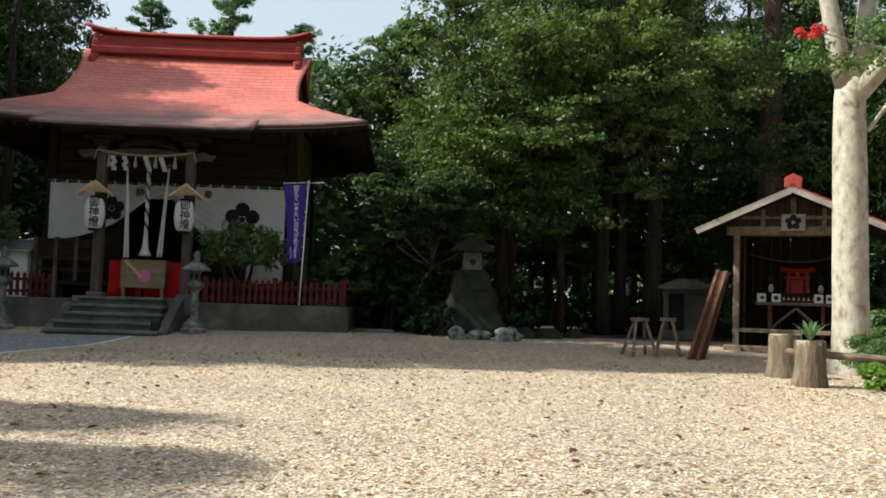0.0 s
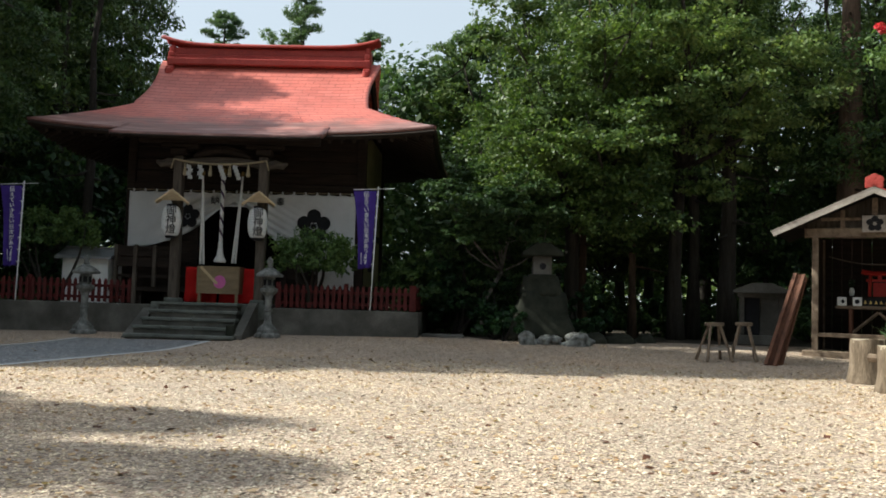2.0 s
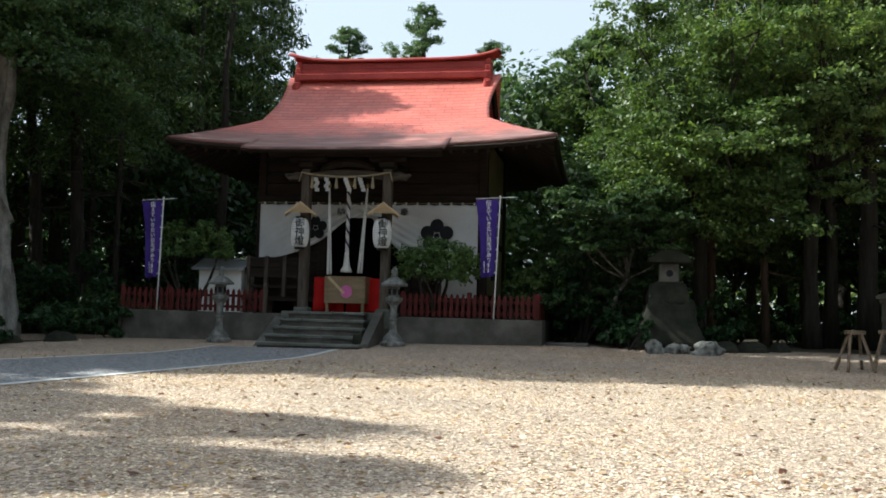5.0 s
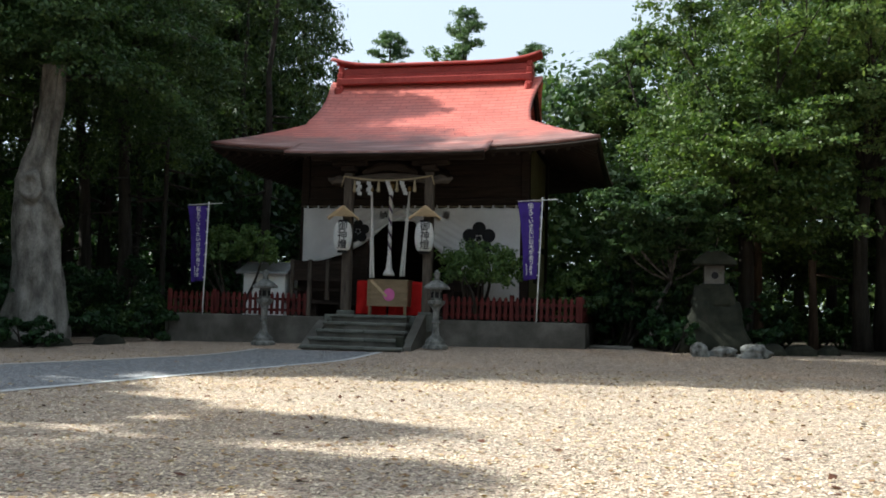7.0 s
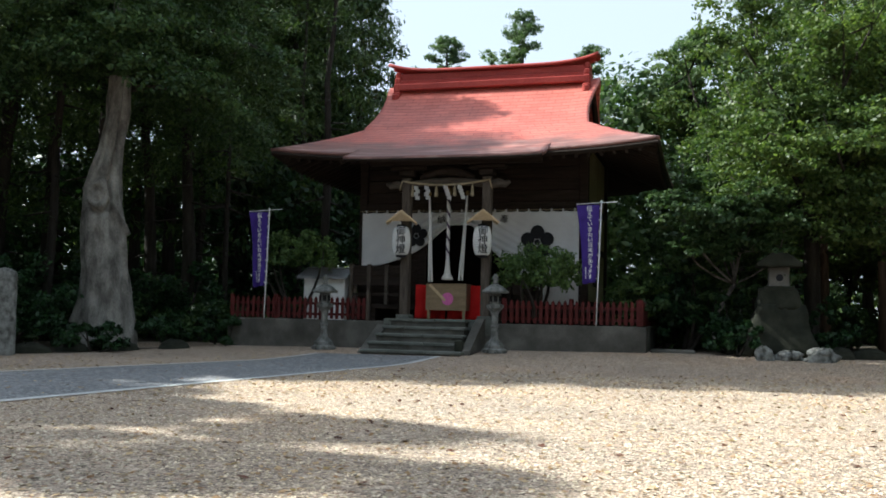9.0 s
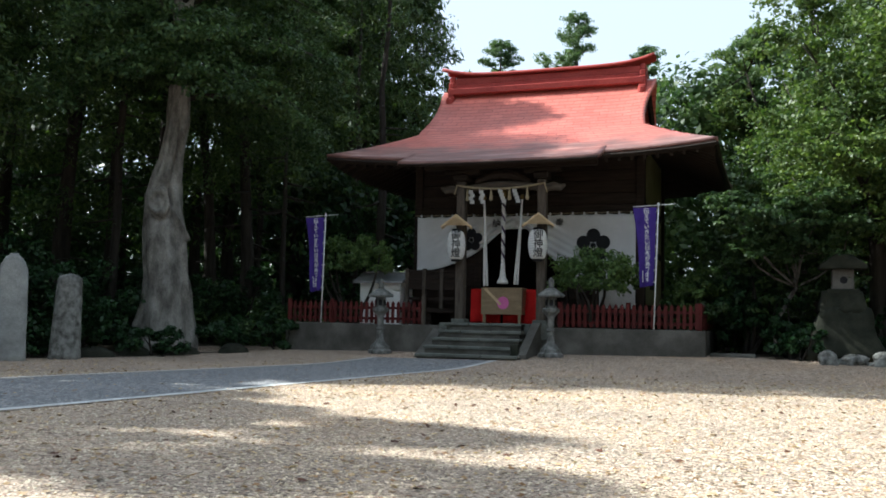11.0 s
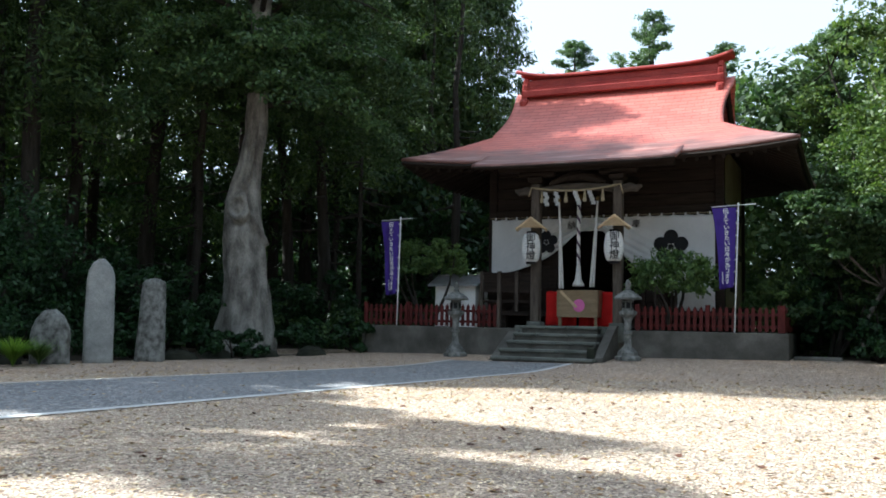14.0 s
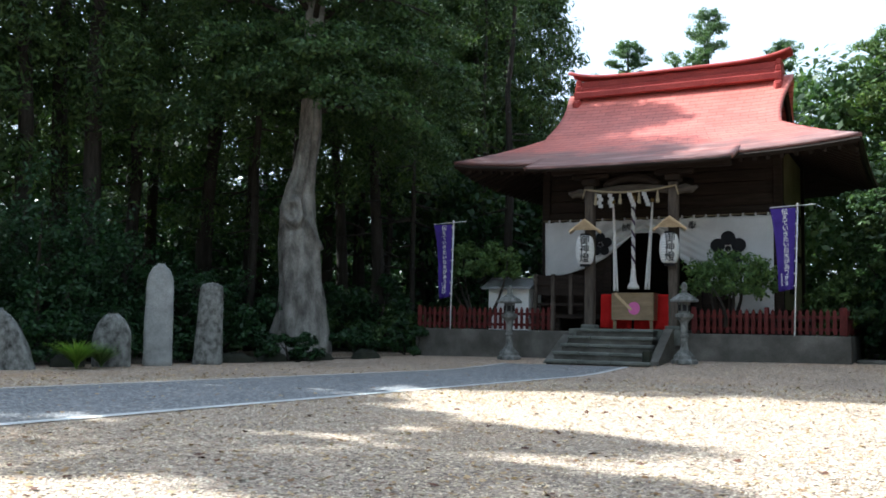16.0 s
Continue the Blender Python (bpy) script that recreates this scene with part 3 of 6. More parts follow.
    # carved panel over the tie beam
    pts = [(-0.14 - 0.62 + 1.24 * k / 12, py + 0.02, 3.96 + 0.17 * math.sin(math.pi * k / 12)) for k in range(13)]
    part("frog_leg_strut", tube(pts, [0.05 + 0.05 * math.sin(math.pi * k / 12) + 0.015 * (k % 2) for k in range(13)], 8), WOOD_DARK, hall, "carved dark strut above the beam")
    return hall


build_hall()


# ---- plinth, steps, fences ----
def build_plinth():
    fy = 19.3
    plinth = thing("plinth", -6.05, fy, 0, "stained concrete retaining plinth under the hall", "plinth", kind="structure")
    part("plinth_wall", box(-10.8 + 6.05, -1.3 + 6.05, 0, 0.22, -0.1, 0.77, 0.015), CONCRETE, plinth)
    part("plinth_fill", box(-10.78 + 6.05, -1.32 + 6.05, 0.22, 9.0, -0.1, 0.74), SOIL, plinth)
    part("plinth_side", box(-1.52 + 6.05, -1.3 + 6.05, 0.22, 9.0, -0.1, 0.77, 0.015), CONCRETE, plinth)
    part("plinth_side", box(-10.8 + 6.05, -10.58 + 6.05, 0.22, 9.0, -0.1, 0.77, 0.015), CONCRETE, plinth)
    part("landing", box(-6.95 + 6.05, -4.45 + 6.05, -0.06, 1.9, 0.5, 0.83, 0.01), STEP_STONE, plinth, "worn stone landing")
    # steps
    steps = thing("steps", -5.86, 17.75, 0, "five worn mossy stone steps", "steps", kind="structure")
    for i in range(5):
        z1 = 0.83 - 0.158 * (4 - i)
        half = 1.08 - 0.055 * i
        part("riser", box(-half + 0.03, half - 0.03, 0.3 * i + 0.05, 1.55, z1 - 0.16, z1 - 0.065), CONCRETE, steps)
        cuts = [-half, -half * (0.36 + 0.08 * (i % 2)), half * (0.30 - 0.1 * (i % 3)), half]
        for k in range(3):
            slab = part("step", box(cuts[k] + 0.004, cuts[k + 1] - 0.004, 0.3 * i, 0.3 * i + 0.36 if i < 4 else 1.55, z1 - 0.065, z1, 0.014), STEP_STONE, steps)
            slab.rotation_euler = (random.uniform(-0.006, 0.006), random.uniform(-0.006, 0.006), random.uniform(-0.006, 0.006))
    for sg in (-1, 1):
        bm = bmesh.new()
        x0, x1 = (sg * 1.0 + 0.02, sg * 1.0 + sg * 0.20)
        crown = 0.86 if sg > 0 else 0.70
        prof = [(0.25, -0.05), (1.56, -0.05), (1.56, crown), (1.42, crown), (0.25, 0.22 if sg > 0 else 0.12)]
        a = [bm.verts.new((x0, y, z)) for y, z in prof]
        b = [bm.verts.new((x1, y, z)) for y, z in prof]
        bm.faces.new(a), bm.faces.new(b[::-1])
        for j in range(5):
            bm.faces.new((a[j], a[(j + 1) % 5], b[(j + 1) % 5], b[j]))
        bmesh.ops.recalc_face_normals(bm, faces=bm.faces[:])
        part("cheek_wall", bm, CONCRETE, steps, "sloping concrete cheek wall")
    block = solid("stone_post", box(-4.98, -4.82, 17.98, 18.14, 0.12, 0.42, 0.02), DARK_STONE, "small dark square stone post beside the steps", "post")
    # low kerb stone to the side
    solid("kerb_slab", box(-1.25, -0.35, 19.6, 20.1, 0.1, 0.32, 0.03), CONCRETE, "low concrete slab beside the plinth", "slab")


build_plinth()


def build_fence(name, x0, x1, y, z, label):
    fence = thing(name, x0, y, z, label, "fence", "red fences on the plinth")
    L = x1 - x0
    picket = bmesh.new()
    prof = [(-0.035, 0.02), (0.035, 0.02), (0.035, 0.46), (0.0, 0.52), (-0.035, 0.46)]
    a = [picket.verts.new((px, -0.012, pz)) for px, pz in prof]
    b = [picket.verts.new((px, 0.012, pz)) for px, pz in prof]
    picket.faces.new(a), picket.faces.new(b[::-1])
    for j in range(5):
        picket.faces.new((a[j], b[j], b[(j + 1) % 5], a[(j + 1) % 5]))
    bmesh.ops.recalc_face_normals(picket, faces=picket.faces[:])
    me = mesh_of("picket", picket, RED_FENCE)
    n = int(L / 0.125)
    for i in range(n):
        ob = part("picket", me, RED_FENCE, fence)
        ob.location = (0.05 + (L - 0.1) * i / max(1, n - 1), -0.03, 0)
        ob.rotation_euler = (0, random.uniform(-0.02, 0.02), 0)
    for zz in (0.12, 0.36):
        part("fence_rail", box(0, L, -0.015, 0.025, zz - 0.03, zz + 0.03), RED_FENCE, fence)
    for i in range(max(2, int(L / 1.1) + 1)):
        x = L * i / max(1, int(L / 1.1))
        part("fence_post", box(x - 0.045, x + 0.045, -0.005, 0.085, 0, 0.55, 0.01), RED_FENCE, fence)
    return fence


build_fence("picket_fence", -10.78, -7.42, 19.42, 0.77, "faded red picket fence on the plinth beside the white store")
build_fence("picket_fence", -4.3, -1.42, 19.42, 0.77, "faded red picket fence on the plinth beside the purple banner")
side_f = build_fence("picket_fence", 0, 3.0, 0, 0, "faded red picket fence returning along the plinth side")
side_f.matrix_basis = pose(-1.44, 19.5, 0.77, 0, 0, 88)
solid("fence_end_post", box(-7.43, -7.35, 19.38, 19.46, 0.77, 1.42, 0.01), WOOD_GREY, "grey wooden post at the end of the fence", "post")


# ---- trees ----
def limb_path(rng, base, tip, bend, n=6):
    base, tip = np.array(base, float), np.array(tip, float)
    off = rng.normal(size=3) * bend
    return [tuple(base + (tip - base) * k + off * math.sin(math.pi * k)) for k in np.linspace(0, 1, n)]


def cedar_mesh(rng, h, spread, low, clumps, per, size, mat=None):
    """Crown of a tall conifer: drooping sprays in whorls."""
    cs, rs = [], []
    for i in range(clumps):
        k = rng.random() ** 0.8
        z = h * (low + (0.98 - low) * k)
        reach = spread * (1 - 0.8 * k ** 1.3) * rng.uniform(0.25, 1.0)
        a = rng.uniform(0, 2 * math.pi)
        cs.append((reach * math.cos(a), reach * math.sin(a), z - 0.18 * reach))
        q = rng.uniform(0.45, 0.95) * (1.15 - 0.55 * k)
        rs.append((q, q, q * 0.55))
    return leaf_cloud("crown", cs, rs, per, size, mat or LEAF_CEDAR, rng, 0.35, 0.2, 0.8, 0.27)


def cedar(rng, h, spread, low, clumps, per, size, r0, label):
    t = thing("cedar_tree", 0, 0, 0, label, "tree", "woodland trees")
    pts = [(rng.normal() * 0.05 * i, rng.normal() * 0.05 * i, h * 0.97 * i / 6 - 0.2 * (i == 0)) for i in range(7)]
    bm = tube(pts, [r0 * 1.35, r0, r0 * 0.85, r0 * 0.68, r0 * 0.5, r0 * 0.3, r0 * 0.06], 12, wobble=0.06, rng=random.Random(int(h * 100)))
    for i in range(9):
        z = h * (0.14 + 0.3 * i / 9)
        a = rng.uniform(0, 6.28)
        L = rng.uniform(0.5, 1.4)
        tube([(0, 0, z), (L * 0.6 * math.cos(a), L * 0.6 * math.sin(a), z - 0.1), (L * math.cos(a), L * math.sin(a), z - 0.2)], [0.035, 0.025, 0.01], 5, bm)
    part("trunk", bm, BARK_DARK, t, smooth=True)
    part("crown", cedar_mesh(rng, h, spread, low, clumps, per, size), LEAF_CEDAR, t)
    return t


def shrub(rng, x, y, z, rx, ry, h, clumps, per, size, mat, label, name="shrub", stems=5, base=0.25):
    t = thing(name, x, y, z, label, "shrub", "shrubs")
    cs, rs = [], []
    for i in range(clumps):
        a, q = rng.uniform(0, 6.28), math.sqrt(rng.random())
        zz = h * (base + (1 - base) * rng.random() * (1 - 0.45 * q))
        cs.append((rx * q * math.cos(a), ry * q * math.sin(a), zz))
        w = rng.uniform(0.16, 0.32) * min(rx, ry, h)
        rs.append((w, w, w * 0.7))
    bm = bmesh.new()
    for i in range(stems):
        w = 0.03 * h ** 0.5
        tube(limb_path(rng, (rng.normal() * 0.05, rng.normal() * 0.05, -0.05), cs[i * max(1, len(cs) // stems) % len(cs)], 0.1), [w * 1.3, w, w * 0.8, w * 0.6, w * 0.4, w * 0.2], 6, bm)
    part("stem", bm, BARK_DARK, t, smooth=True)
    part("crown", leaf_cloud("crown", cs, rs, per, size, mat, rng, 0.4, 0.2), mat, t)
    return t


def spray_tree(rng, x, y, z, h, spread, fork, centre, label, mat, r0, limbs=9, twigs=6, sprays=5, per=95, size=0.046, bark=None, name="broadleaf_tree", crown_label="", shape=(1.0, 1.0, 1.0)):
    """A tree whose limbs branch twice and carry flat sprays of leaves in layers, with gaps between them."""
    t = thing(name, x, y, z, label, "tree", "yard trees")
    r = random.Random(int(abs(x) * 97 + abs(y) * 31))
    top = np.array((centre[0] * 0.3, centre[1] * 0.3, fork))
    bm = tube(limb_path(rng, (0, 0, -0.15), top, 0.12), [r0 * 1.5, r0 * 1.12, r0, r0 * 0.94, r0 * 0.9, r0 * 0.84], 12, wobble=0.07, rng=r)
    mid = np.array((centre[0], centre[1], (fork + h) / 2 + centre[2]))
    ext = np.array((spread * shape[0], spread * shape[1], (h - fork) / 2 * 1.08 * shape[2]))
    cs, rs = [], []
    for i in range(limbs):
        a = 2 * math.pi * (i + rng.uniform(-0.3, 0.3)) / limbs * 2.618
        up = -0.75 + 1.6 * (i + 0.5) / limbs
        d = np.array((math.cos(a) * math.sqrt(max(0.05, 1 - up * up * 0.85)), math.sin(a) * math.sqrt(max(0.05, 1 - up * up * 0.85)), up))
        tip = mid + d * ext * rng.uniform(0.72, 0.95)
        path = limb_path(rng, top, tip, 0.35, 7)
        w = r0 * rng.uniform(0.34, 0.55)
        tube(path, [w, w * 0.85, w * 0.7, w * 0.55, w * 0.4, w * 0.28, w * 0.12], 7, bm)
        for k in range(twigs):
            f = rng.uniform(0.35, 1.0)
            base = np.array(path[int(f * 6)])
            off = rng.normal(size=3) * ext * 0.27
            off[2] = off[2] * 0.55 + 0.15
            end = base + off
            tube([tuple(base), tuple(base + off * 0.5 + np.array((0, 0, 0.12))), tuple(end)], [w * 0.3, w * 0.2, w * 0.08], 5, bm)
            for q in range(sprays):
                c = base + off * rng.uniform(0.35, 1.2) + rng.normal(size=3) * np.array((0.34, 0.34, 0.16)) * spread / 3
                cs.append(tuple(c))
                rad = rng.uniform(0.28, 0.62) * spread / 3.2
                rs.append((rad, rad, rad * rng.uniform(0.22, 0.42)))
    part("trunk", bm, bark or BARK_DARK, t, smooth=True)
    part("crown", leaf_cloud("crown", cs, rs, per, size, mat, rng, 0.55, 0.0, 0.3), mat, t, crown_label)
    return t


def seeded(state):
    g = np.random.default_rng(7)
    g.bit_generator.state = {"bit_generator": "PCG64", "state": {"state": state, "inc": 261136684632268670825940853076396136793}, "has_uint32": 0, "uinteger": 0}
    return g


def polar(az, d):
    """Ground point at d metres from the middle of the yard, az degrees to the hall's far side."""
    return -d * math.sin(radians(az)), d * math.cos(radians(az))


RNG = np.random.default_rng(7)


def build_woods():
    label = "tall dark cedar with a straight trunk in the wood"
    protos = [cedar(RNG, 13.0, 2.9, 0.24, 115, 120, 0.12, 0.16, label), cedar(RNG, 11.5, 2.6, 0.18, 110, 120, 0.12, 0.13, label), cedar(RNG, 14.5, 3.0, 0.34, 115, 120, 0.125, 0.18, label)]
    fine = np.random.default_rng(70)
    near = [cedar(fine, 13.0, 2.6, 0.24, 115, 120, 0.085, 0.16, label), cedar(fine, 14.5, 2.8, 0.30, 115, 120, 0.085, 0.19, label)]
    back = [cedar(fine, 13.5, 2.9, 0.22, 80, 90, 0.13, 0.15, label), cedar(fine, 15.0, 3.0, 0.28, 80, 90, 0.13, 0.17, label)]
    spots = []
    # the wood beside and behind the hall, on its far side
    for az0, az1, d0, d1, n in ((20, 57, 28, 38, 17), (28, 58, 22, 27, 7)):
        for i in range(n):
            az = az0 + (az1 - az0) * (i + RNG.uniform(0.1, 0.9)) / n
            spots.append((*polar(az, RNG.uniform(d0, d1)), d0 < 27))
    # the wood past the yard, behind the shed and the monument
    for az0, az1, d0, d1, n in ((-38, 3, 29, 40, 14), (-36, -1, 25, 28, 6)):
        for i in range(n):
            az = az0 + (az1 - az0) * (i + RNG.uniform(0.1, 0.9)) / n
            spots.append((*polar(az, RNG.uniform(d0, d1)), d0 < 27))
    spots = [p for p in spots if not (-11.0 < p[0] < -0.5 and p[1] < 30) and not -0.46 * p[1] < p[0] < -8 and not (-13.5 < p[0] < -8 and p[1] < 25) and not -2.5 < p[0] < 1.8]
    used = set()
    for i, (x, y, close) in enumerate(spots):
        m = pose(x, y, gz(x, y), 0, 0, RNG.uniform(0, 360))
        src = (near if close else back)[i % 2]
        k = RNG.uniform(0.85, 1.15)
        tall = k * RNG.uniform(0.9, 1.1)
        if src.name in used:
            src = copy_thing(src, m)
        else:
            used.add(src.name)
            src.matrix_basis = m
        src.scale = (k, k, tall)
    return protos


PROTOS = build_woods()
TREES = np.random.default_rng(23)
# pines whose tops stand above the ridge
for px, py, ph, lean, wide in ((-12.3, 42.0, 14.4, 0, 2.0), (-9.15, 43.5, 15.8, 0.3, 2.2), (-6.1, 43.5, 13.9, 0.5, 2.3), (-0.9, 32.5, 10.9, 0.2, 1.9)):
    t = thing("pine_tree", px, py, 0, "pine with tufted needles standing behind the hall", "tree", "pines behind the hall")
    bm = tube([(0, 0, 0), (lean * 0.5, 0, ph * 0.6), (lean, 0, ph * 0.98)], [0.25, 0.14, 0.03], 8)
    cs, rs = [], []
    for i in range(34):
        k = (i + TREES.random()) / 34
        z = ph * (0.66 + 0.33 * k)
        reach = wide * (1 - 0.97 * k ** 2.2) ** 0.8 * TREES.uniform(0.35, 1.0)
        a = TREES.uniform(0, 6.28)
        tip = (reach * math.cos(a) + lean * k, reach * math.sin(a), z + 0.22 * reach)
        tube([(lean * (0.5 + 0.5 * k), 0, z - 0.15), tip], [0.04, 0.012], 5, bm)
        for q in range(8):
            f = TREES.uniform(0.3, 1.12)
            cs.append((tip[0] * f + TREES.normal() * 0.2, tip[1] * f + TREES.normal() * 0.2, z - 0.15 + (tip[2] - z + 0.15) * f + 0.08))
            w = TREES.uniform(0.16, 0.36)
            rs.append((w, w, w * 0.6))
    part("trunk", bm, BARK_DARK, t, smooth=True)
    part("crown", leaf_cloud("crown", cs, rs, 46, 0.085, LEAF_PINE, TREES, 0.2, 0.0, aspect=0.3), LEAF_PINE, t)

# broad-leaved trees past the plinth
spray_tree(TREES, 2.0, 21.6, 0.2, 8.9, 3.0, 2.75, (0.1, -0.5, -0.2), "spreading green broad-leaved tree behind the stone monument", LEAF_BROAD, 0.17, 18, 8, 7, 80, 0.055, shape=(0.8, 1.0, 1.22))
spray_tree(TREES, 1.1, 25.2, 0.2, 7.6, 1.9, 2.2, (0, 0, 0), "green broad-leaved tree at the far corner of the plinth", LEAF_BROAD, 0.13, 9, 6, 5, 90, 0.05)
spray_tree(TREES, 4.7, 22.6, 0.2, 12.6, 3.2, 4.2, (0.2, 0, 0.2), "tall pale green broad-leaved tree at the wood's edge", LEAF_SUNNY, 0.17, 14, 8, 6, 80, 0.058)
spray_tree(TREES, 10.9, 24.6, 0.2, 12.5, 3.6, 2.6, (0, 0, 0), "dark evergreen tree behind the small open shed", LEAF_MID, 0.2, 15, 8, 6, 75, 0.066)
spray_tree(TREES, 15.0, 22.0, 0.2, 11.0, 3.4, 2.2, (0, 0, 0), "dark evergreen tree at the edge of the yard", LEAF_MID, 0.25, 10, 6, 5, 90, 0.056)
spray_tree(TREES, 1.0, 31.0, 0.2, 12.4, 2.5, 4.5, (0, 0, 0), "green broad-leaved tree behind the hall", LEAF_BROAD, 0.2, 10, 6, 5, 80, 0.062)
spray_tree(TREES, 0.5, 20.3, 0.2, 4.3, 1.5, 1.5, (-0.25, -0.3, 0.1), "slim pale-stemmed young tree beside the monument", LEAF_MID, 0.05, 13, 7, 6, 70, 0.05, bark=BARK_GREY)
spray_tree(TREES, -0.75, 21.6, 0.25, 3.4, 1.1, 0.9, (0, 0, 0), "leafy green evergreen past the plinth", LEAF_MID, 0.06, 8, 5, 5, 70, 0.045)
spray_tree(TREES, 3.3, 25.2, 0.2, 5.2, 2.0, 1.6, (0, 0, 0), "low evergreen in the wood behind the monument", LEAF_BROAD, 0.08, 12, 7, 6, 75, 0.06)
spray_tree(TREES, 6.6, 25.6, 0.2, 7.0, 2.4, 1.4, (0, 0, 0), "low evergreen in the wood behind the shed", LEAF_MID, 0.1, 13, 7, 6, 75, 0.066)


# old cedars standing just behind the shed, with tall bare stems
def stem_cedar(x, y, h, r0, low, label, bark):
    t = thing("cedar_tree", x, y, gz(x, y), label, "tree", "woodland trees")
    n = 9
    pts = [(TREES.normal() * 0.012 * i, TREES.normal() * 0.012 * i, h * 0.96 * i / n - 0.2 * (i == 0)) for i in range(n + 1)]
    bm = tube(pts, [r0 * (1.45 if i == 0 else 1.08 - 0.98 * i / n) for i in range(n + 1)], 16, wobble=0.07, rng=random.Random(int(x * 50)))
    for i in range(14):
        z, a, L = h * TREES.uniform(0.15, 0.5), TREES.uniform(0, 6.28), TREES.uniform(0.4, 1.1)
        tube([(0, 0, z), (L * math.cos(a), L * math.sin(a), z - 0.15)], [0.04, 0.012], 5, bm)
    part("trunk", bm, bark, t, "tall bare ridged trunk", smooth=True)
    part("crown", cedar_mesh(TREES, h, 2.3, low, 70, 100, 0.075), LEAF_CEDAR, t)


stem_cedar(9.05, 23.2, 17.0, 0.37, 0.58, "large old cedar with reddish bark behind the shed", BARK_RED)
stem_cedar(5.95, 22.8, 14.0, 0.21, 0.36, "straight cedar with brown bark beside the trestles", BARK_DARK)
stem_cedar(5.25, 23.4, 14.0, 0.15, 0.36, "slim dark cedar beside the trestles", BARK_DARK)
stem_cedar(3.75, 23.3, 12.0, 0.09, 0.36, "thin straight cedar behind the yard's edge", BARK_RED)
stem_cedar(2.55, 23.6, 12.0, 0.10, 0.36, "thin straight cedar behind the monument", BARK_RED)
for az, d, r0 in ((23.6, 27.5, 0.16), (25.2, 30.0, 0.13), (29.5, 25.0, 0.085), (31.0, 28.0, 0.12), (36.8, 25.0, 0.14), (39.3, 24.0, 0.12), (42.0, 26.0, 0.16)):
    stem_cedar(*polar(az, d), 11.2 if 28 < az < 32 else 14.5, r0, 0.46, "straight bare-stemmed cedar in the wood beside the hall", BARK_DARK)

# dense cedar at the hall's far corner, whose top shades its roof
for x, y, h in ((-13.4, 21.7, 13.4),):
    ob = cedar(TREES, h, 2.2, 0.3, 150, 130, 0.09, 0.17, "dense dark cedar beside the hall")
    ob.matrix_basis = pose(x, y, gz(x, y))
# undergrowth along both woods
UNDER = [(az, d) for az, d in [(30 + 2.6 * i, 23.5 + (i * 37 % 5) * 0.7) for i in range(11)]] + [(az, d) for az, d in [(-32 + 2.5 * i, 24.5 + (i * 53 % 5) * 0.6) for i in range(13)]]
for az, d in UNDER:
    x, y = polar(az, d)
    if -11.2 < x < -0.6:
        continue
    shrub(TREES, x, y, gz(x, y), 1.5, 1.0, TREES.uniform(0.9, 2.0), 34, 90, 0.055, LEAF_MID, "leafy undergrowth at the wood's edge", "undergrowth", 3, 0.1)
# the big glossy evergreen beside the standing stones
for x, y, h in ((-0.4, 25.6, 2.6), (-0.2, 23.2, 2.2), (-0.75, 22.3, 1.5), (-1.2, 27.5, 3.0)):
    shrub(TREES, x, y, 0.2, 1.2, 1.0, h, 44, 90, 0.055, LEAF_MID, "leafy undergrowth past the plinth", "undergrowth", 3, 0.1)
# filling undergrowth, its shade put into the dark leaf colour
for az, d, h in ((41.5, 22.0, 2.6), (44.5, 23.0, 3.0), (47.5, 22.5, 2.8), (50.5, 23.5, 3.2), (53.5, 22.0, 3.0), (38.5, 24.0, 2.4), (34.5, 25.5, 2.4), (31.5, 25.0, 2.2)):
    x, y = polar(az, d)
    shrub(TREES, x, y, gz(x, y), 1.5, 1.1, h, 46, 90, 0.06, LEAF_DARK, "leafy undergrowth with the wood's shade put into its dark leaves", "undergrowth", 4, 0.08)
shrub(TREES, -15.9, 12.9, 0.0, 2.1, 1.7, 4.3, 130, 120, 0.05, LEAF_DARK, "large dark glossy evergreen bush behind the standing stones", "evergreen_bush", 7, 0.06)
# low foliage further in, coloured dark for shade, and the thicket where the wood ends
cs, rs = [], []
for az0, az1, n in ((22, 63, 390), (-40, 1, 135)):
    for i in range(n):
        x, y = polar(TREES.uniform(az0, az1), TREES.uniform(28.5, 38))
        if -11.5 < x < -0.6:
            continue
        cs.append((x, y, 5.5 * TREES.random() ** 1.25))
        w = TREES.uniform(0.8, 1.5)
        rs.append((w, w, w * 0.7))
tagged(new("wood_understorey", leaf_cloud("wood_understorey", cs, rs, 150, 0.12, LEAF_DARK, TREES, 0.3, 0.1)), "understorey foliage, leaves coloured dark for the wood's deep shade", "woodland", kind="stuff")
cs, rs = [], []
for az0, az1 in ((21, 62), (-44, 2)):
    for i in range(240):
        x, y = polar(TREES.uniform(az0, az1), TREES.uniform(40, 52))
        z = TREES.uniform(4.0, 13.5) if i % 5 < 3 else TREES.uniform(0.3, 4.5)
        cs.append((x, y, z))
        w = TREES.uniform(1.2, 2.4)
        rs.append((w, w, w * 0.75))
tagged(new("far_wood", leaf_cloud("far_wood", cs, rs, 180, 0.25, LEAF_CEDAR, TREES, 0.3, 0.1)), "dense dark foliage of the wood further off", "woodland", kind="stuff")
# thicket past the wood; pale leaf colour stands for the sun on it
cs, rs = [], []
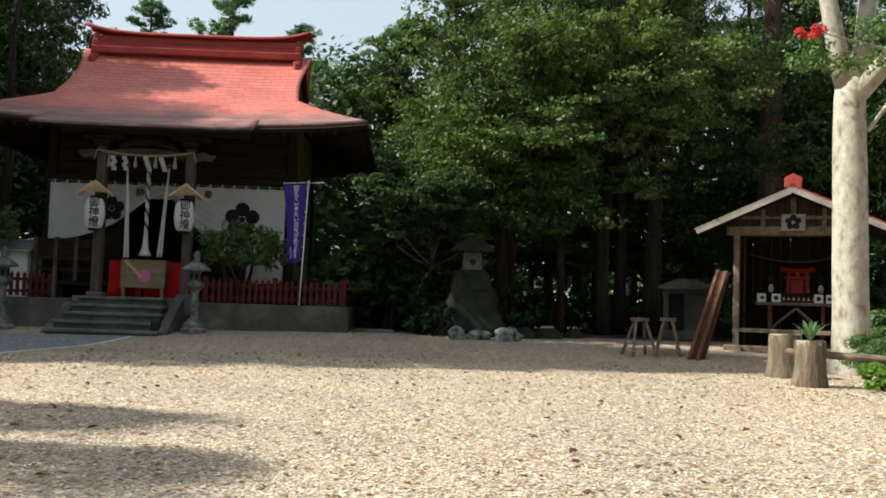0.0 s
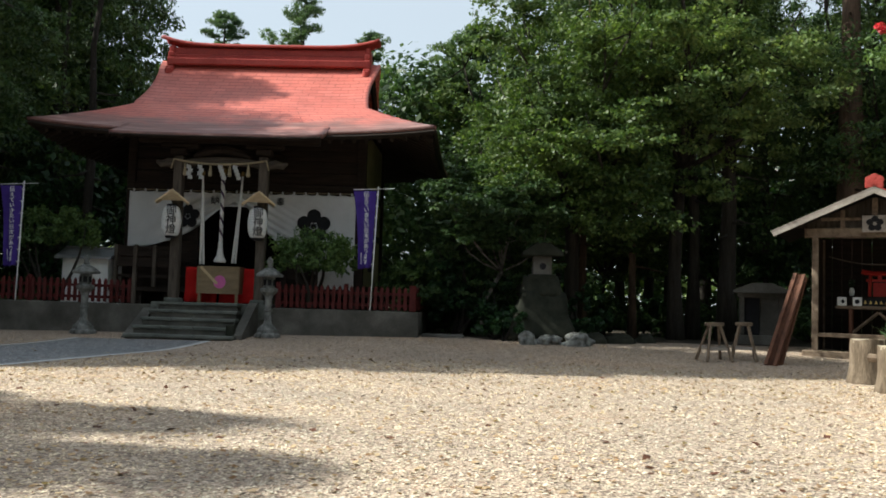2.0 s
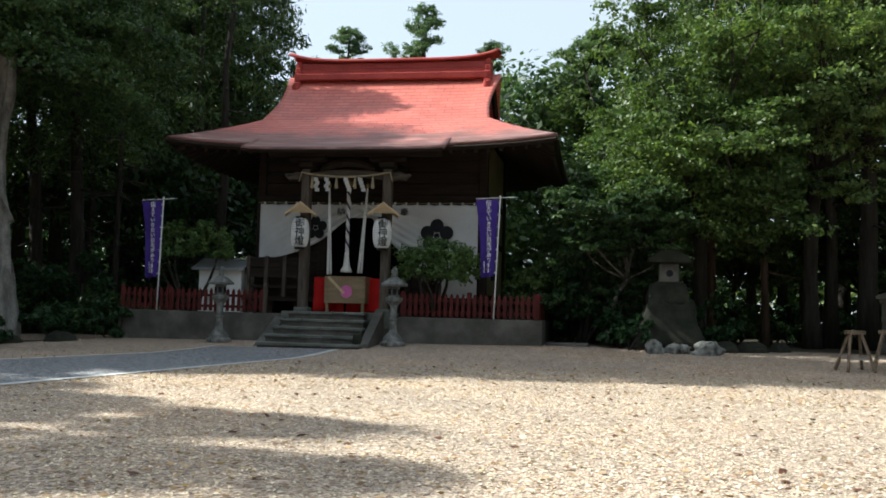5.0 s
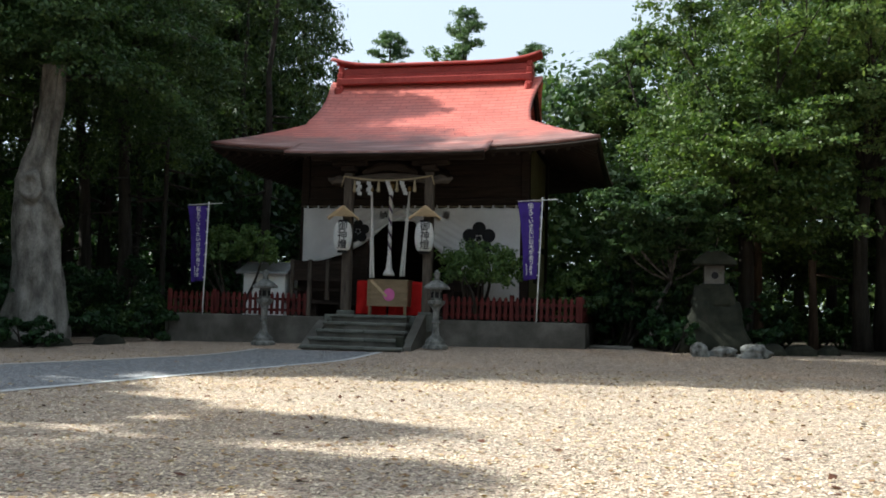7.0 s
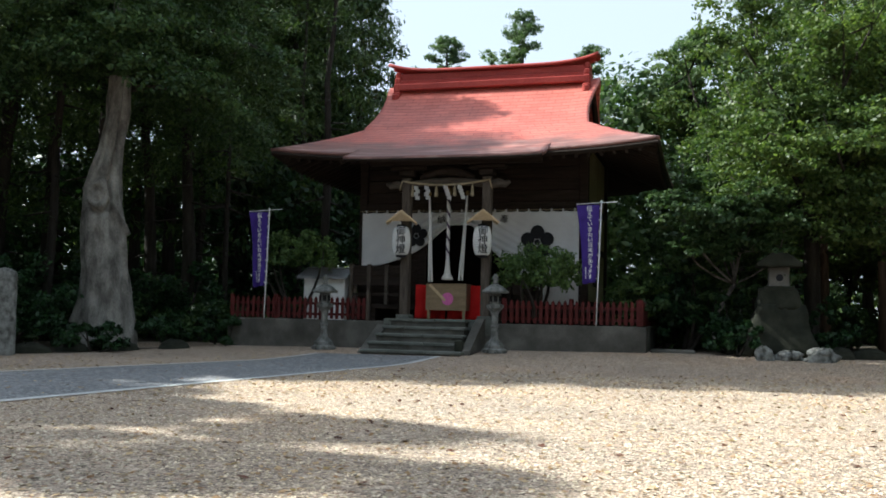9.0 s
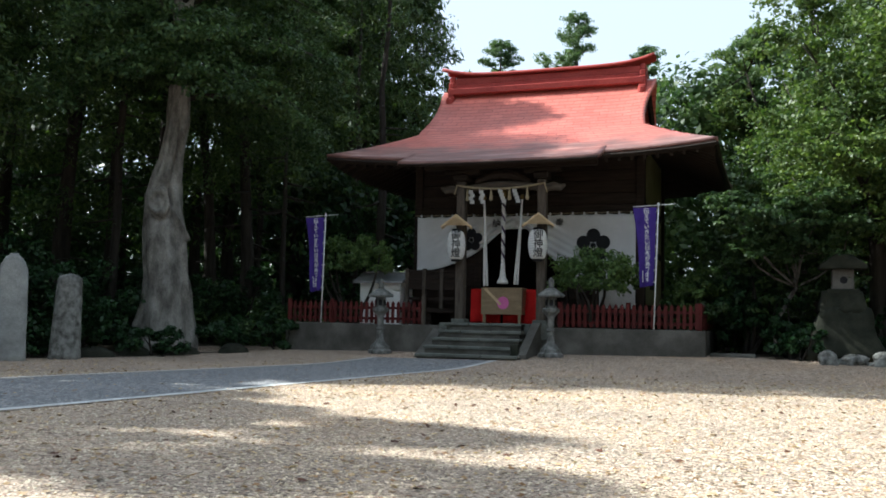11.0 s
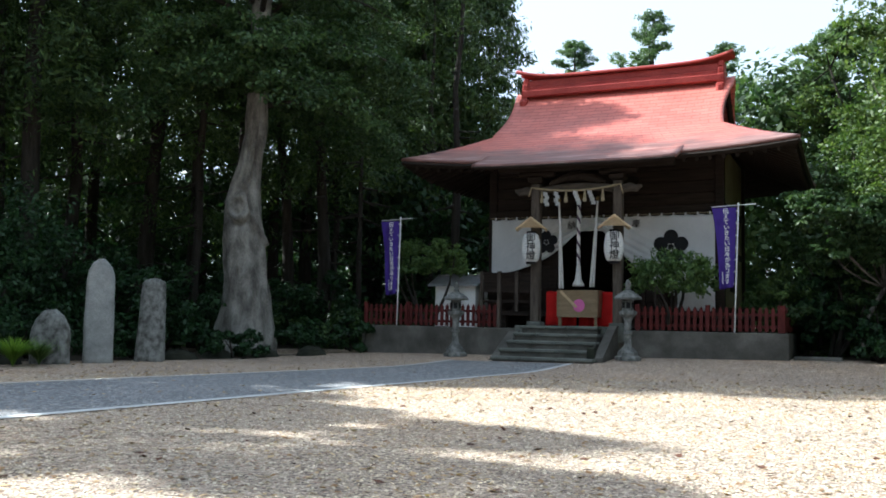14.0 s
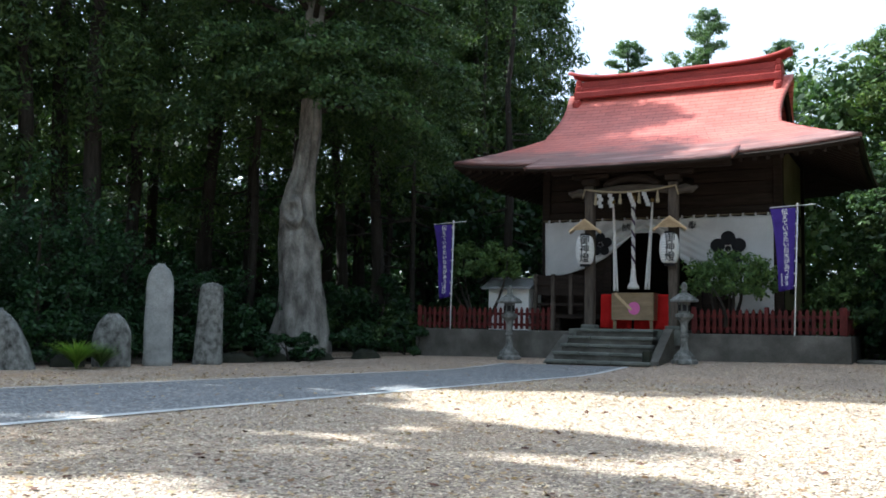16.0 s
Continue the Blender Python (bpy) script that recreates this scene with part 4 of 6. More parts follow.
for az0, az1 in ((21, 64), (-46, 4)):
    for i in range(120):
        x, y = polar(TREES.uniform(az0, az1), TREES.uniform(58, 68))
        w = TREES.uniform(1.0, 2.0)
        cs.append((x, y, 4.6 * TREES.random() ** 1.3))
        rs.append((w, w, w * 0.8))
tagged(new("sunlit_thicket", leaf_cloud("sunlit_thicket", cs, rs, 120, 0.22, LEAF_SUNNY, TREES, 0.3, 0.1)), "thicket beyond the wood, its leaves coloured pale for sunlight", "woodland", kind="stuff")
cs, rs = [], []
for i in range(190):
    x, y = polar(TREES.uniform(0, 21) if i < 90 else TREES.uniform(-3, 7), TREES.uniform(31, 40))
    cs.append((x, y, TREES.uniform(0.5, 6.5 if i < 90 else 9.0)))
    rs.append((1.6, 1.6, 1.2))
tagged(new("far_thicket", leaf_cloud("far_thicket", cs, rs, 200, 0.14, LEAF_MID, TREES, 0.3, 0.1)), "low green thicket behind the hall", "woodland", kind="stuff")
# tall trees at the side of the yard, placed to throw the shadows across it
SHADE_TREES = [(-17.5, 15.4, 1.7, 1.4), (-19.6, 16.2, 1.85, 1.45), (-20.4, 14.3, 2.0, 1.6), (-22.4, 15.8, 2.05, 1.6), (-24.6, 14.6, 2.15, 1.6), (-26.0, 16.2, 2.1, 1.6), (-21.5, 13.6, 1.9, 1.4),
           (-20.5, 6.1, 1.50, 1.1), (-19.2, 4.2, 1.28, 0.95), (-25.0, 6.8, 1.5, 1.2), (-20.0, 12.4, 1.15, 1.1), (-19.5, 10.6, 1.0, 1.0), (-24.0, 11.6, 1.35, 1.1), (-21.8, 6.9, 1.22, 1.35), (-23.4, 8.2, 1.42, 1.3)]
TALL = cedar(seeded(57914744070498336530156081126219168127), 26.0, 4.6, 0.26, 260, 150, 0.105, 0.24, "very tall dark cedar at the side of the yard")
for i, (x, y, k, w) in enumerate(SHADE_TREES):
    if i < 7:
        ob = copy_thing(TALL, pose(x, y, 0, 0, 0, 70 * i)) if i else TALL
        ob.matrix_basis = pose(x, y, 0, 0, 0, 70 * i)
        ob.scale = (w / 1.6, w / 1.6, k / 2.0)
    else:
        # cedars out of view, set only where their shadows must fall
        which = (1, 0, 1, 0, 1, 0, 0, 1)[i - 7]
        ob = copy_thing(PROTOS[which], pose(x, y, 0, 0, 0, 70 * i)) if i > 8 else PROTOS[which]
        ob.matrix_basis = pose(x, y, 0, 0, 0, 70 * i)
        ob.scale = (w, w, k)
for i, (x, y, k) in enumerate(((-15.0, 31.0, 1.15), (-16.2, 33.0, 1.2), (-13.7, 28.6, 1.25), (-16.4, 29.5, 1.2), (-14.4, 31.5, 1.35), (-15.2, 27.5, 1.2), (-13.2, 30.0, 1.3), (-12.9, 32.5, 1.2))):
    ob = PROTOS[2] if i == 0 else copy_thing(PROTOS[2 if i == 1 else 0], pose(x, y, 0.2, 0, 0, 50 * y))
    ob.matrix_basis = pose(x, y, 0.2, 0, 0, 50 * y)
    ob.scale = (k * 0.85, k * 0.85, k)
# unseen wood added round the yard, behind and beside the camera, to cut sky light
ROUND = seeded(92858283123213109595184796424296059418)
cs, rs = [], []
for i in range(330):
    az = radians(ROUND.uniform(64, 312))
    d = ROUND.uniform(24, 40)
    if math.sin(az) > 0.5 and -d * math.sin(az) < -12 and abs(d * math.cos(az)) < 9:
        d += 14
    w = ROUND.uniform(1.6, 3.0)
    cs.append((-d * math.sin(az), d * math.cos(az), 17 * ROUND.random() + 0.5))
    rs.append((w, w, w * 0.8))
# more unseen clumps, taller, to block the sky behind the camera
for i in range(170):
    az, d = radians(TREES.uniform(140, 300)), TREES.uniform(22, 32)
    w = TREES.uniform(1.8, 3.0)
    cs.append((-d * math.sin(az), d * math.cos(az), TREES.uniform(2, 22)))
    rs.append((w, w, w * 0.8))
tagged(new("sky_blocking_wood", leaf_cloud("sky_blocking_wood", cs, rs, 130, 0.34, LEAF_CEDAR, ROUND, 0.3, 0.1)), "added unseen foliage round the yard that cuts the sky light", "woodland", kind="stuff")


# bare dark soil under the trees
def forest_floor(name, corners, nu, nv, label):
    a, b, c, d = [Vector(p) for p in corners]
    def fn(u, v):
        p = a.lerp(b, u).lerp(d.lerp(c, u), v)
        if v == 0:
            p = p + Vector((0, 0.5 * noise.noise(Vector((p.x * 0.7, p.y * 0.7, 3)))))
        return p.x, p.y, gz(p.x, p.y) + 0.012 + 0.1 * v
    tagged(new(name, sheet(fn, nu, nv, name, SOIL)), label, "ground", kind="structure")


forest_floor("forest_floor", ((-1.2, 20.0), (24.0, 21.0), (60.0, 60.0), (-1.2, 60.0)), 60, 10, "dark bare soil under the trees past the yard")
forest_floor("forest_floor", ((-15.5, 9.5), (-10.9, 19.2), (-10.9, 60.0), (-70.0, 40.0)), 60, 10, "dark bare soil under the wood beside the hall")


# ---- curtain, lanterns, bells and offerings at the porch ----
CURT_L, CURT_R, CURT_TOP, CURT_Y = -8.2, -2.93, 3.37, 21.06


def curtain_bottom(x):
    if x < -6.0:
        k = max(0.0, (x - CURT_L) / (-6.0 - CURT_L))
        return 2.05 + 0.08 * k + 0.92 * k ** 2.2
    if x < -5.45:
        return 3.05
    k = min(1.0, max(0.0, (x + 5.45) / (CURT_R + 5.45)))
    return 3.05 - 1.84 * (1 - (1 - k) ** 1.5) ** 0.9


def build_curtain():
    cur = thing("shrine_curtain", -5.56, CURT_Y, CURT_TOP, "white ceremonial curtain gathered up over the doorway", "curtain")
    def fn(u, v):
        x = CURT_L + (CURT_R - CURT_L) * u
        zb = curtain_bottom(x)
        z = CURT_TOP + (zb - CURT_TOP) * v - 0.02 * abs(math.sin(u * 18 * math.pi)) * (1 - v)
        near = math.exp(-((x + 5.75) / 1.5) ** 2)
        fold = 0.034 * math.sin(38 * (z + 0.55 * abs(x + 5.75))) * near * v ** 0.5 + 0.02 * math.sin(x * 5.3) * v + 0.012 * math.sin(x * 13 + z * 3) * v
        return x + 5.56, -0.05 + fold, z - CURT_TOP
    ob = part("cloth", sheet(fn, 150, 30, "cloth", CLOTH), CLOTH, cur, "white cotton with soft folds")
    thicken(ob, 0.006)
    for i in range(20):
        x = CURT_L + 0.1 + (CURT_R - CURT_L - 0.2) * i / 19
        part("loop", box(x + 5.56 - 0.02, x + 5.56 + 0.02, -0.06, -0.045, -0.01, 0.05), CLOTH, cur)
    part("cord", tube([(CURT_L + 5.5, -0.05, 0.035), (0, -0.05, 0.02), (CURT_R + 5.62, -0.05, 0.035)], [0.008] * 3, 6), ROPE, cur)
    for cx, cz, r in ((-3.88, 2.64, 0.16), (-6.80, 2.80, 0.115)):
        crest = bmesh.new()
        for k in range(5):
            a = math.pi / 2 + 2 * math.pi * k / 5
            made = bmesh.ops.create_circle(crest, cap_ends=True, radius=r, segments=20)["verts"]
            for v in made:
                v.co = Vector((cx + 5.56 + 0.245 * math.cos(a) * r / 0.165 + v.co.x, -0.092 - 0.0008 * k, cz - CURT_TOP + 0.245 * math.sin(a) * r / 0.165 + v.co.y))
        made = bmesh.ops.create_circle(crest, cap_ends=True, radius=r * 0.42, segments=16)["verts"]
        for v in made:
            v.co = Vector((cx + 5.56 + v.co.x, -0.098, cz - CURT_TOP + v.co.y))
        part("crest", crest, BLACK_DYE_SHADE, cur, "black five-petalled plum crest")
    for ch, x in (("\u7d0d", -6.18), ("\u5949", -4.66)):
        glyphs("letter", ch, 0.21, BLACK_DYE_SHADE, cur, pose(x + 5.56, -0.10, -0.2, 90), bold=0.0015)
    return cur


build_curtain()
solid("curtain_lower_cloth", box(-3.75, -2.96, 20.97, 20.985, 1.22, 2.0), CLOTH, "lower white cloth hanging behind the shrub", "curtain")


def build_paper_lantern(x):
    y = 19.36
    t = thing("paper_lantern", x, y, 2.2, "white paper lantern with black lettering under a small wooden roof", "lantern", "paper lanterns on the pillars", rz=16)
    prof = [(0.10, 0.02)]
    for i in range(25):
        k = i / 24
        r = 0.125 + 0.082 * math.sin(math.pi * k) ** 0.5
        prof.append((r + (0.004 if i % 2 else -0.004), 0.03 + 0.62 * k))
    prof.append((0.10, 0.66))
    part("paper_body", lathe(prof, 24), PAPER, t, "ribbed white paper body", smooth=False)
    part("bottom_ring", lathe([(0.085, -0.02), (0.105, -0.02), (0.115, 0.04), (0.09, 0.04)], 20), BLACK_DYE_SHADE, t)
    part("top_ring", lathe([(0.09, 0.63), (0.115, 0.63), (0.10, 0.70), (0.08, 0.70)], 20), BLACK_DYE_SHADE, t)
    for i, ch in enumerate("\u5fa1\u795e\u71c8"):
        glyphs("letter", ch, 0.215, BLACK_DYE_SHADE, t, pose(0.0, -0.209, 0.535 - 0.195 * i, 90, 0, 0), depth=0.004, bold=0.0018)
    # little gabled roof
    for sg in (-1, 1):
        bm = box(-0.22, 0.22, -0.2, 0.2, -0.022, 0.022, 0.004)
        ob = part("roof_board", bm, WOOD_PALE, t, "pale wooden roof board")
        ob.matrix_basis = pose(sg * 0.165, 0, 0.86, 0, sg * 38, 0)
    bm = bmesh.new()
    a = [bm.verts.new((px, -0.185, pz)) for px, pz in ((-0.27, 0.765), (0.27, 0.765), (0.0, 0.97))]
    bm.faces.new(a)
    bmesh.ops.solidify(bm, geom=bm.faces[:], thickness=0.02)
    part("roof_gable", bm, WOOD_PALE, t)
    part("roof_ridge", box(-0.025, 0.025, -0.19, 0.19, 0.965, 1.0, 0.006), WOOD_PALE, t)
    part("hanger", tube([(0, 0.0, 0.68), (0, 0, 0.86)], [0.006, 0.006], 6), BLACK_DYE_SHADE, t)
    part("arm", box(-0.02, 0.02, 0.0, 0.2, 0.78, 0.82), WOOD_GREY, t)
    return t


build_paper_lantern(-6.63)
build_paper_lantern(-4.78)


def build_rope():
    t = thing("sacred_rope", -5.67, 19.46, 3.8, "straw rope with white paper streamers hung across the porch", "rope")
    pts = [(-1.0 + 2.0 * k / 16, 0, 0.09 - 0.10 * (1 - ((k - 8) / 8) ** 2)) for k in range(17)]
    pts = [(-1.06, 0, -0.12)] + pts + [(1.06, 0, -0.12)]
    part("rope", tube(pts, [0.014] + [0.021 + 0.004 * (i % 2) for i in range(17)] + [0.014], 8), ROPE, t, smooth=True)
    for x in (-0.66, -0.42, 0.02, 0.34):
        bm = bmesh.new()
        z, dx = -0.02, 0.0
        for k in range(4):
            w = 0.05
            q = [bm.verts.new((x + dx - w, -0.035 - 0.006 * k, z)), bm.verts.new((x + dx + w, -0.035 - 0.006 * k, z - 0.02)), bm.verts.new((x + dx + w, -0.04 - 0.006 * k, z - 0.10)), bm.verts.new((x + dx - w, -0.04 - 0.006 * k, z - 0.09))]
            bm.faces.new(q)
            z -= 0.075
            dx += 0.03 if x > 0 else -0.03 if k % 2 else 0.035
        bmesh.ops.solidify(bm, geom=bm.faces[:], thickness=0.003)
        part("paper_streamer", bm, PAPER, t, "zigzag white paper streamer")
    for x in (-0.75, -0.2, 0.22, 0.62):
        part("straw_tassel", lathe([(0.012, 0.0), (0.022, -0.06), (0.045, -0.24), (0.03, -0.27)], 8, x, -0.01), ROPE, t)


build_rope()


def build_bell_rope(x, y, top, bottom, kind):
    t = thing("bell_rope", x, y, bottom, {"striped": "red-and-white twisted bell rope with a thick tassel", "plain": "pale hanging bell rope"}[kind], "rope", "bell ropes")
    L = top - bottom
    if kind == "striped":
        part("bell", lathe([(0.02, L + 0.24), (0.07, L + 0.22), (0.10, L + 0.13), (0.085, L + 0.03), (0.03, L)], 16), BRASS, t, "tarnished brass bell", smooth=True)
        for j, (mat, nm) in enumerate(((ROPE_WHITE, "white_strand"), (ROPE_DARK, "dark_strand"), (ROPE_WHITE, "white_strand"))):
            pts = [(0.022 * math.cos(k * 0.55 + j * 2.09), 0.022 * math.sin(k * 0.55 + j * 2.09), L - (L - 0.42) * k / 60) for k in range(61)]
            part(nm, tube(pts, [0.024] * 61, 6), mat, t, smooth=True)
        part("tassel", lathe([(0.03, 0.46), (0.055, 0.42), (0.05, 0.36), (0.075, 0.14), (0.125, 0.05), (0.135, 0.0), (0.05, -0.01)], 14), ROPE_WHITE, t, "thick pale tassel", smooth=True)
    else:
        part("bell", lathe([(0.01, L + 0.12), (0.04, L + 0.10), (0.05, L + 0.04), (0.02, L)], 12), BRASS, t, smooth=True)
        sway = 0.12 if x > -5.6 else -0.06
        for j in range(2):
            pts = [(-sway * (1 - k / 20) ** 1 + 0.02 * (2 * j - 1) * (1 - k / 20) * 1.6, 0.01 * j, L * k / 20) for k in range(21)]
            part("cord", tube(pts, [0.028 - 0.010 * k / 20 for k in range(21)], 7), ROPE_WHITE, t, smooth=True)


build_bell_rope(-5.72, 19.95, 3.62, 1.72, "striped")
build_bell_rope(-6.16, 19.9, 3.6, 1.66, "plain")
build_bell_rope(-5.28, 19.9, 3.6, 1.7, "plain")


def build_chest():
    t = thing("offertory_chest", -5.75, 20.0, 0.83, "oiled wooden offertory chest with a pink disc on its front", "chest")
    part("front_panel", box(-0.475, 0.475, -0.02, 0.02, 0.2, 0.80, 0.006), WOOD_CHEST, t)
    part("back_panel", box(-0.475, 0.475, 0.42, 0.45, 0.2, 0.80, 0.006), WOOD_CHEST, t)
    for sg in (-1, 1):
        part("side_panel", box(sg * 0.46 - 0.015, sg * 0.46 + 0.015, 0.02, 0.42, 0.2, 0.80), WOOD_CHEST, t)
        for y in (0.03, 0.40):
            part("leg", box(sg * 0.41 - 0.03, sg * 0.41 + 0.03, y - 0.03, y + 0.03, 0.0, 0.22), WOOD_CHEST, t)
        part("end_batten", box(sg * 0.43 - 0.035, sg * 0.43 + 0.035, -0.032, -0.021, 0.2, 0.80, 0.004), WOOD_CHEST, t)
    part("bottom", box(-0.45, 0.45, 0.0, 0.43, 0.2, 0.23), WOOD_CHEST, t)
    for i in range(9):
        part("grille_bar", box(-0.46, 0.46, 0.03 + 0.042 * i, 0.052 + 0.042 * i, 0.775, 0.805), WOOD_CHEST, t)
    # flat pink disc just before the front panel
    bm = bmesh.new()
    made = bmesh.ops.create_circle(bm, cap_ends=True, radius=0.135, segments=20)["verts"]
    for v in made:
        v.co = Vector((0.04 + v.co.x, -0.036, 0.46 + v.co.y * 1.05))
    part("pink_disc", bm, PINK, t, "flat pink disc")
    # a sunbeam across the chest, modelled as a thin pale strip
    slab = part("sunbeam_strip", box(-0.03, 0.03, -0.044, -0.038, -0.26, 0.26), WOOD_PALE, t, "slanting pale strip standing for a sunbeam")
    slab.matrix_basis = pose(-0.20, 0.006, 0.60, 0, -46, 0)


build_chest()


def build_red_cloth(x0, x1):
    t = thing("red_cloth", (x0 + x1) / 2, 20.35, 0.83, "scarlet cloth draped over a low bench", "cloth", "red cloths by the chest")
    w = (x1 - x0) / 2
    def fn(u, v):
        x = -w + 2 * w * u
        f = 0.018 * math.sin(u * 17 + 2 * v) + 0.012 * math.sin(v * 12 + u * 4)
        if v < 0.25:
            return x, 0.35 * (1 - v / 0.25) + f, 0.76 + f
        k = (v - 0.25) / 0.75
        return x, -0.01 - 0.05 * k + f * (0.4 + k), 0.76 * (1 - k) + 0.01
    thicken(part("drape", sheet(fn, 30, 24, "drape", RED_CLOTH), RED_CLOTH, t), 0.008)
    part("bench_board", box(-w + 0.02, w - 0.02, 0.05, 0.33, 0.68, 0.72), WOOD_DARK, t)
    for sx in (-1, 1):
        part("bench_leg", box(sx * (w - 0.08) - 0.03, sx * (w - 0.08) + 0.03, 0.12, 0.26, 0, 0.68), WOOD_DARK, t)


build_red_cloth(-6.58, -5.86)
build_red_cloth(-5.8, -4.82)


# ---- stone lanterns before the hall ----
def build_stone_lantern(x, y, zz, label):
    t = thing("stone_lantern", x, y, zz, label, "lantern", "stone lanterns before the steps")
    t.scale = (0.87, 0.87, 0.98)
    part("base", lathe([(0.30, 0.0), (0.30, 0.07), (0.24, 0.10), (0.24, 0.16), (0.15, 0.24), (0.13, 0.27)], 6, turn=0.3), GRANITE, t)
    part("shaft", lathe([(0.105, 0.27), (0.085, 0.34), (0.08, 0.52), (0.105, 0.54), (0.105, 0.58), (0.08, 0.60), (0.085, 0.80), (0.11, 0.86)], 14), GRANITE, t, smooth=False)
    part("platform", lathe([(0.11, 0.86), (0.20, 0.94), (0.21, 1.0), (0.16, 1.02)], 6, turn=0.3), GRANITE, t)
    box_part = part("fire_box", lathe([(0.13, 1.02), (0.135, 1.24), (0.12, 1.25)], 6, turn=0.3), GRANITE, t)
    for a in (0, 60, 120, 180, 240, 300):
        # black plate on the closed face, for the shade inside the fire box
        o = part("opening", box(-0.045, 0.045, -0.004, 0.004, -0.06, 0.06), BLACK_DYE_SHADE, box_part, "black plate for the shade in the opening")
        o.matrix_basis = pose(0.121 * math.sin(radians(a + 17)), -0.121 * math.cos(radians(a + 17)), 1.13, 0, 0, a + 17)
    prof = [(0.14, 1.24), (0.31, 1.25), (0.32, 1.29), (0.22, 1.36), (0.12, 1.42), (0.07, 1.44)]
    part("roof", lathe(prof, 6, turn=0.3), GRANITE, t)
    part("jewel", lathe([(0.05, 1.43), (0.075, 1.47), (0.05, 1.50), (0.075, 1.54), (0.07, 1.59), (0.02, 1.66)], 12), GRANITE, t, smooth=True)
    return t


build_stone_lantern(-8.08, 18.6, gz(-8.08, 18.6), "weathered granite stone lantern before the plinth by the store")
build_stone_lantern(-4.30, 18.6, gz(-4.3, 18.6), "weathered granite stone lantern beside the cheek wall")


# ---- purple banners ----
def build_banner(x, y, z, h, tilt, label, low):
    t = thing("banner", x, y, z, label, "banner", "purple banners")
    top = Vector((h * math.tan(radians(tilt)), 0, h))
    part("pole", tube([(0, 0, -0.3), tuple(top)], [0.017, 0.013], 10), POLE_WHITE, t, "white metal pole", smooth=True)
    part("arm", tube([(top.x - 0.52, 0, h - 0.01), (top.x + 0.34, 0, h + 0.03)], [0.009, 0.007], 8), POLE_WHITE, t)
    part("knob", lathe([(0.008, h), (0.024, h + 0.02), (0.02, h + 0.05), (0.005, h + 0.07)], 10, top.x), POLE_WHITE, t)
    H = h - low
    def fn(u, v):
        zz = h - 0.03 - H * v
        px = zz * math.tan(radians(tilt)) - 0.03
        w = 0.49 - 0.20 * v ** 1.2 - 0.05 * math.sin(3 * v)
        wave = 0.03 * math.sin(6 * v + 5 * u) * (1 - u) + 0.05 * v * math.sin(7 * u)
        return px - w * (1 - u), wave, zz - 0.04 * (1 - u) * v
    ob = part("cloth", sheet(fn, 16, 40, "cloth", PURPLE), PURPLE, t, "purple cloth with white lettering")
    thicken(ob, 0.003)
    for k in range(7):
        zz = h - 0.03 - H * (k + 0.3) / 6.6
        px = zz * math.tan(radians(tilt))
        part("tie", box(px - 0.035, px + 0.02, -0.022, 0.022, zz - 0.012, zz + 0.012), WHITE_INK, t)
    text = "\u4f1d\u3048\u3066\u3044\u304d\u305f\u3044\u65e5\u672c\u304c\u3042\u308a\u307e\u3059"
    for i, ch in enumerate(text):
        v = 0.05 + 0.87 * i / (len(text) - 1)
        p = [Vector(fn(0.56, v)), Vector(fn(0.66, v)), Vector(fn(0.56, v + 0.02))]
        size = 0.165 if i else 0.19
        ang = math.degrees(math.atan2(p[0].x - p[2].x, p[0].z - p[2].z))
        glyphs("letter", ch, size * 0.68, WHITE_INK, t, pose(p[0].x, p[0].y - 0.014, p[0].z, 90, 0, 0) @ pose(0, 0, 0, 0, 0, -ang), depth=0.004, bold=0.0012)
    for i in range(6):
        p = fn(0.2, 0.80 + 0.025 * i)
        part("small_mark", box(p[0] - 0.016, p[0] + 0.016, p[1] - 0.008, p[1] - 0.005, p[2] - 0.013, p[2] + 0.013), WHITE_INK, t)
    return t


build_banner(-2.34, 19.36, 0.70, 2.62, 2.2, "purple nobori banner with white lettering on the plinth", 1.0)
build_banner(-9.92, 19.36, 0.70, 2.55, 1.2, "purple nobori banner with white lettering before the wood", 0.84)


# ---- white store, shrubs on the plinth ----
def build_store():
    t = thing("white_store", -8.75, 20.6, 0.74, "small white plastered store with a grey sheet roof", "store")
    part("body", box(-0.62, 0.42, -0.3, 0.5, 0, 1.0, 0.01), PLASTER, t)
    eave = bmesh.new()
    ends = [[eave.verts.new((x, y, z)) for y, z in ((-0.46, 0.98), (-0.46, 1.03), (0.1, 1.26), (0.66, 1.03), (0.66, 0.98), (0.1, 1.20))] for x in (-0.74, 0.53)]
    for k in range(6):
        eave.faces.new((ends[0][k], ends[0][(k + 1) % 6], ends[1][(k + 1) % 6], ends[1][k]))
    eave.faces.new(ends[0][::-1]), eave.faces.new(ends[1])
    bmesh.ops.recalc_face_normals(eave, faces=eave.faces[:])
    part("roof", eave, GREY_METAL, t, "shallow grey sheet roof")
    part("roof_cap", box(-0.72, 0.51, 0.04, 0.16, 1.245, 1.285, 0.015), GREY_METAL, t)


build_store()
shrub(RNG, -3.66, 19.78, 0.76, 1.0, 0.7, 1.85, 130, 48, 0.042, LEAF_SHRUB, "small round-headed tree growing by the red fence", "garden_tree", 7, 0.46)
shrub(RNG, -9.45, 20.0, 0.76, 1.0, 0.55, 2.3, 120, 60, 0.04, LEAF_SHRUB, "leafy green garden tree behind the red fence", "garden_tree", 4, 0.56)
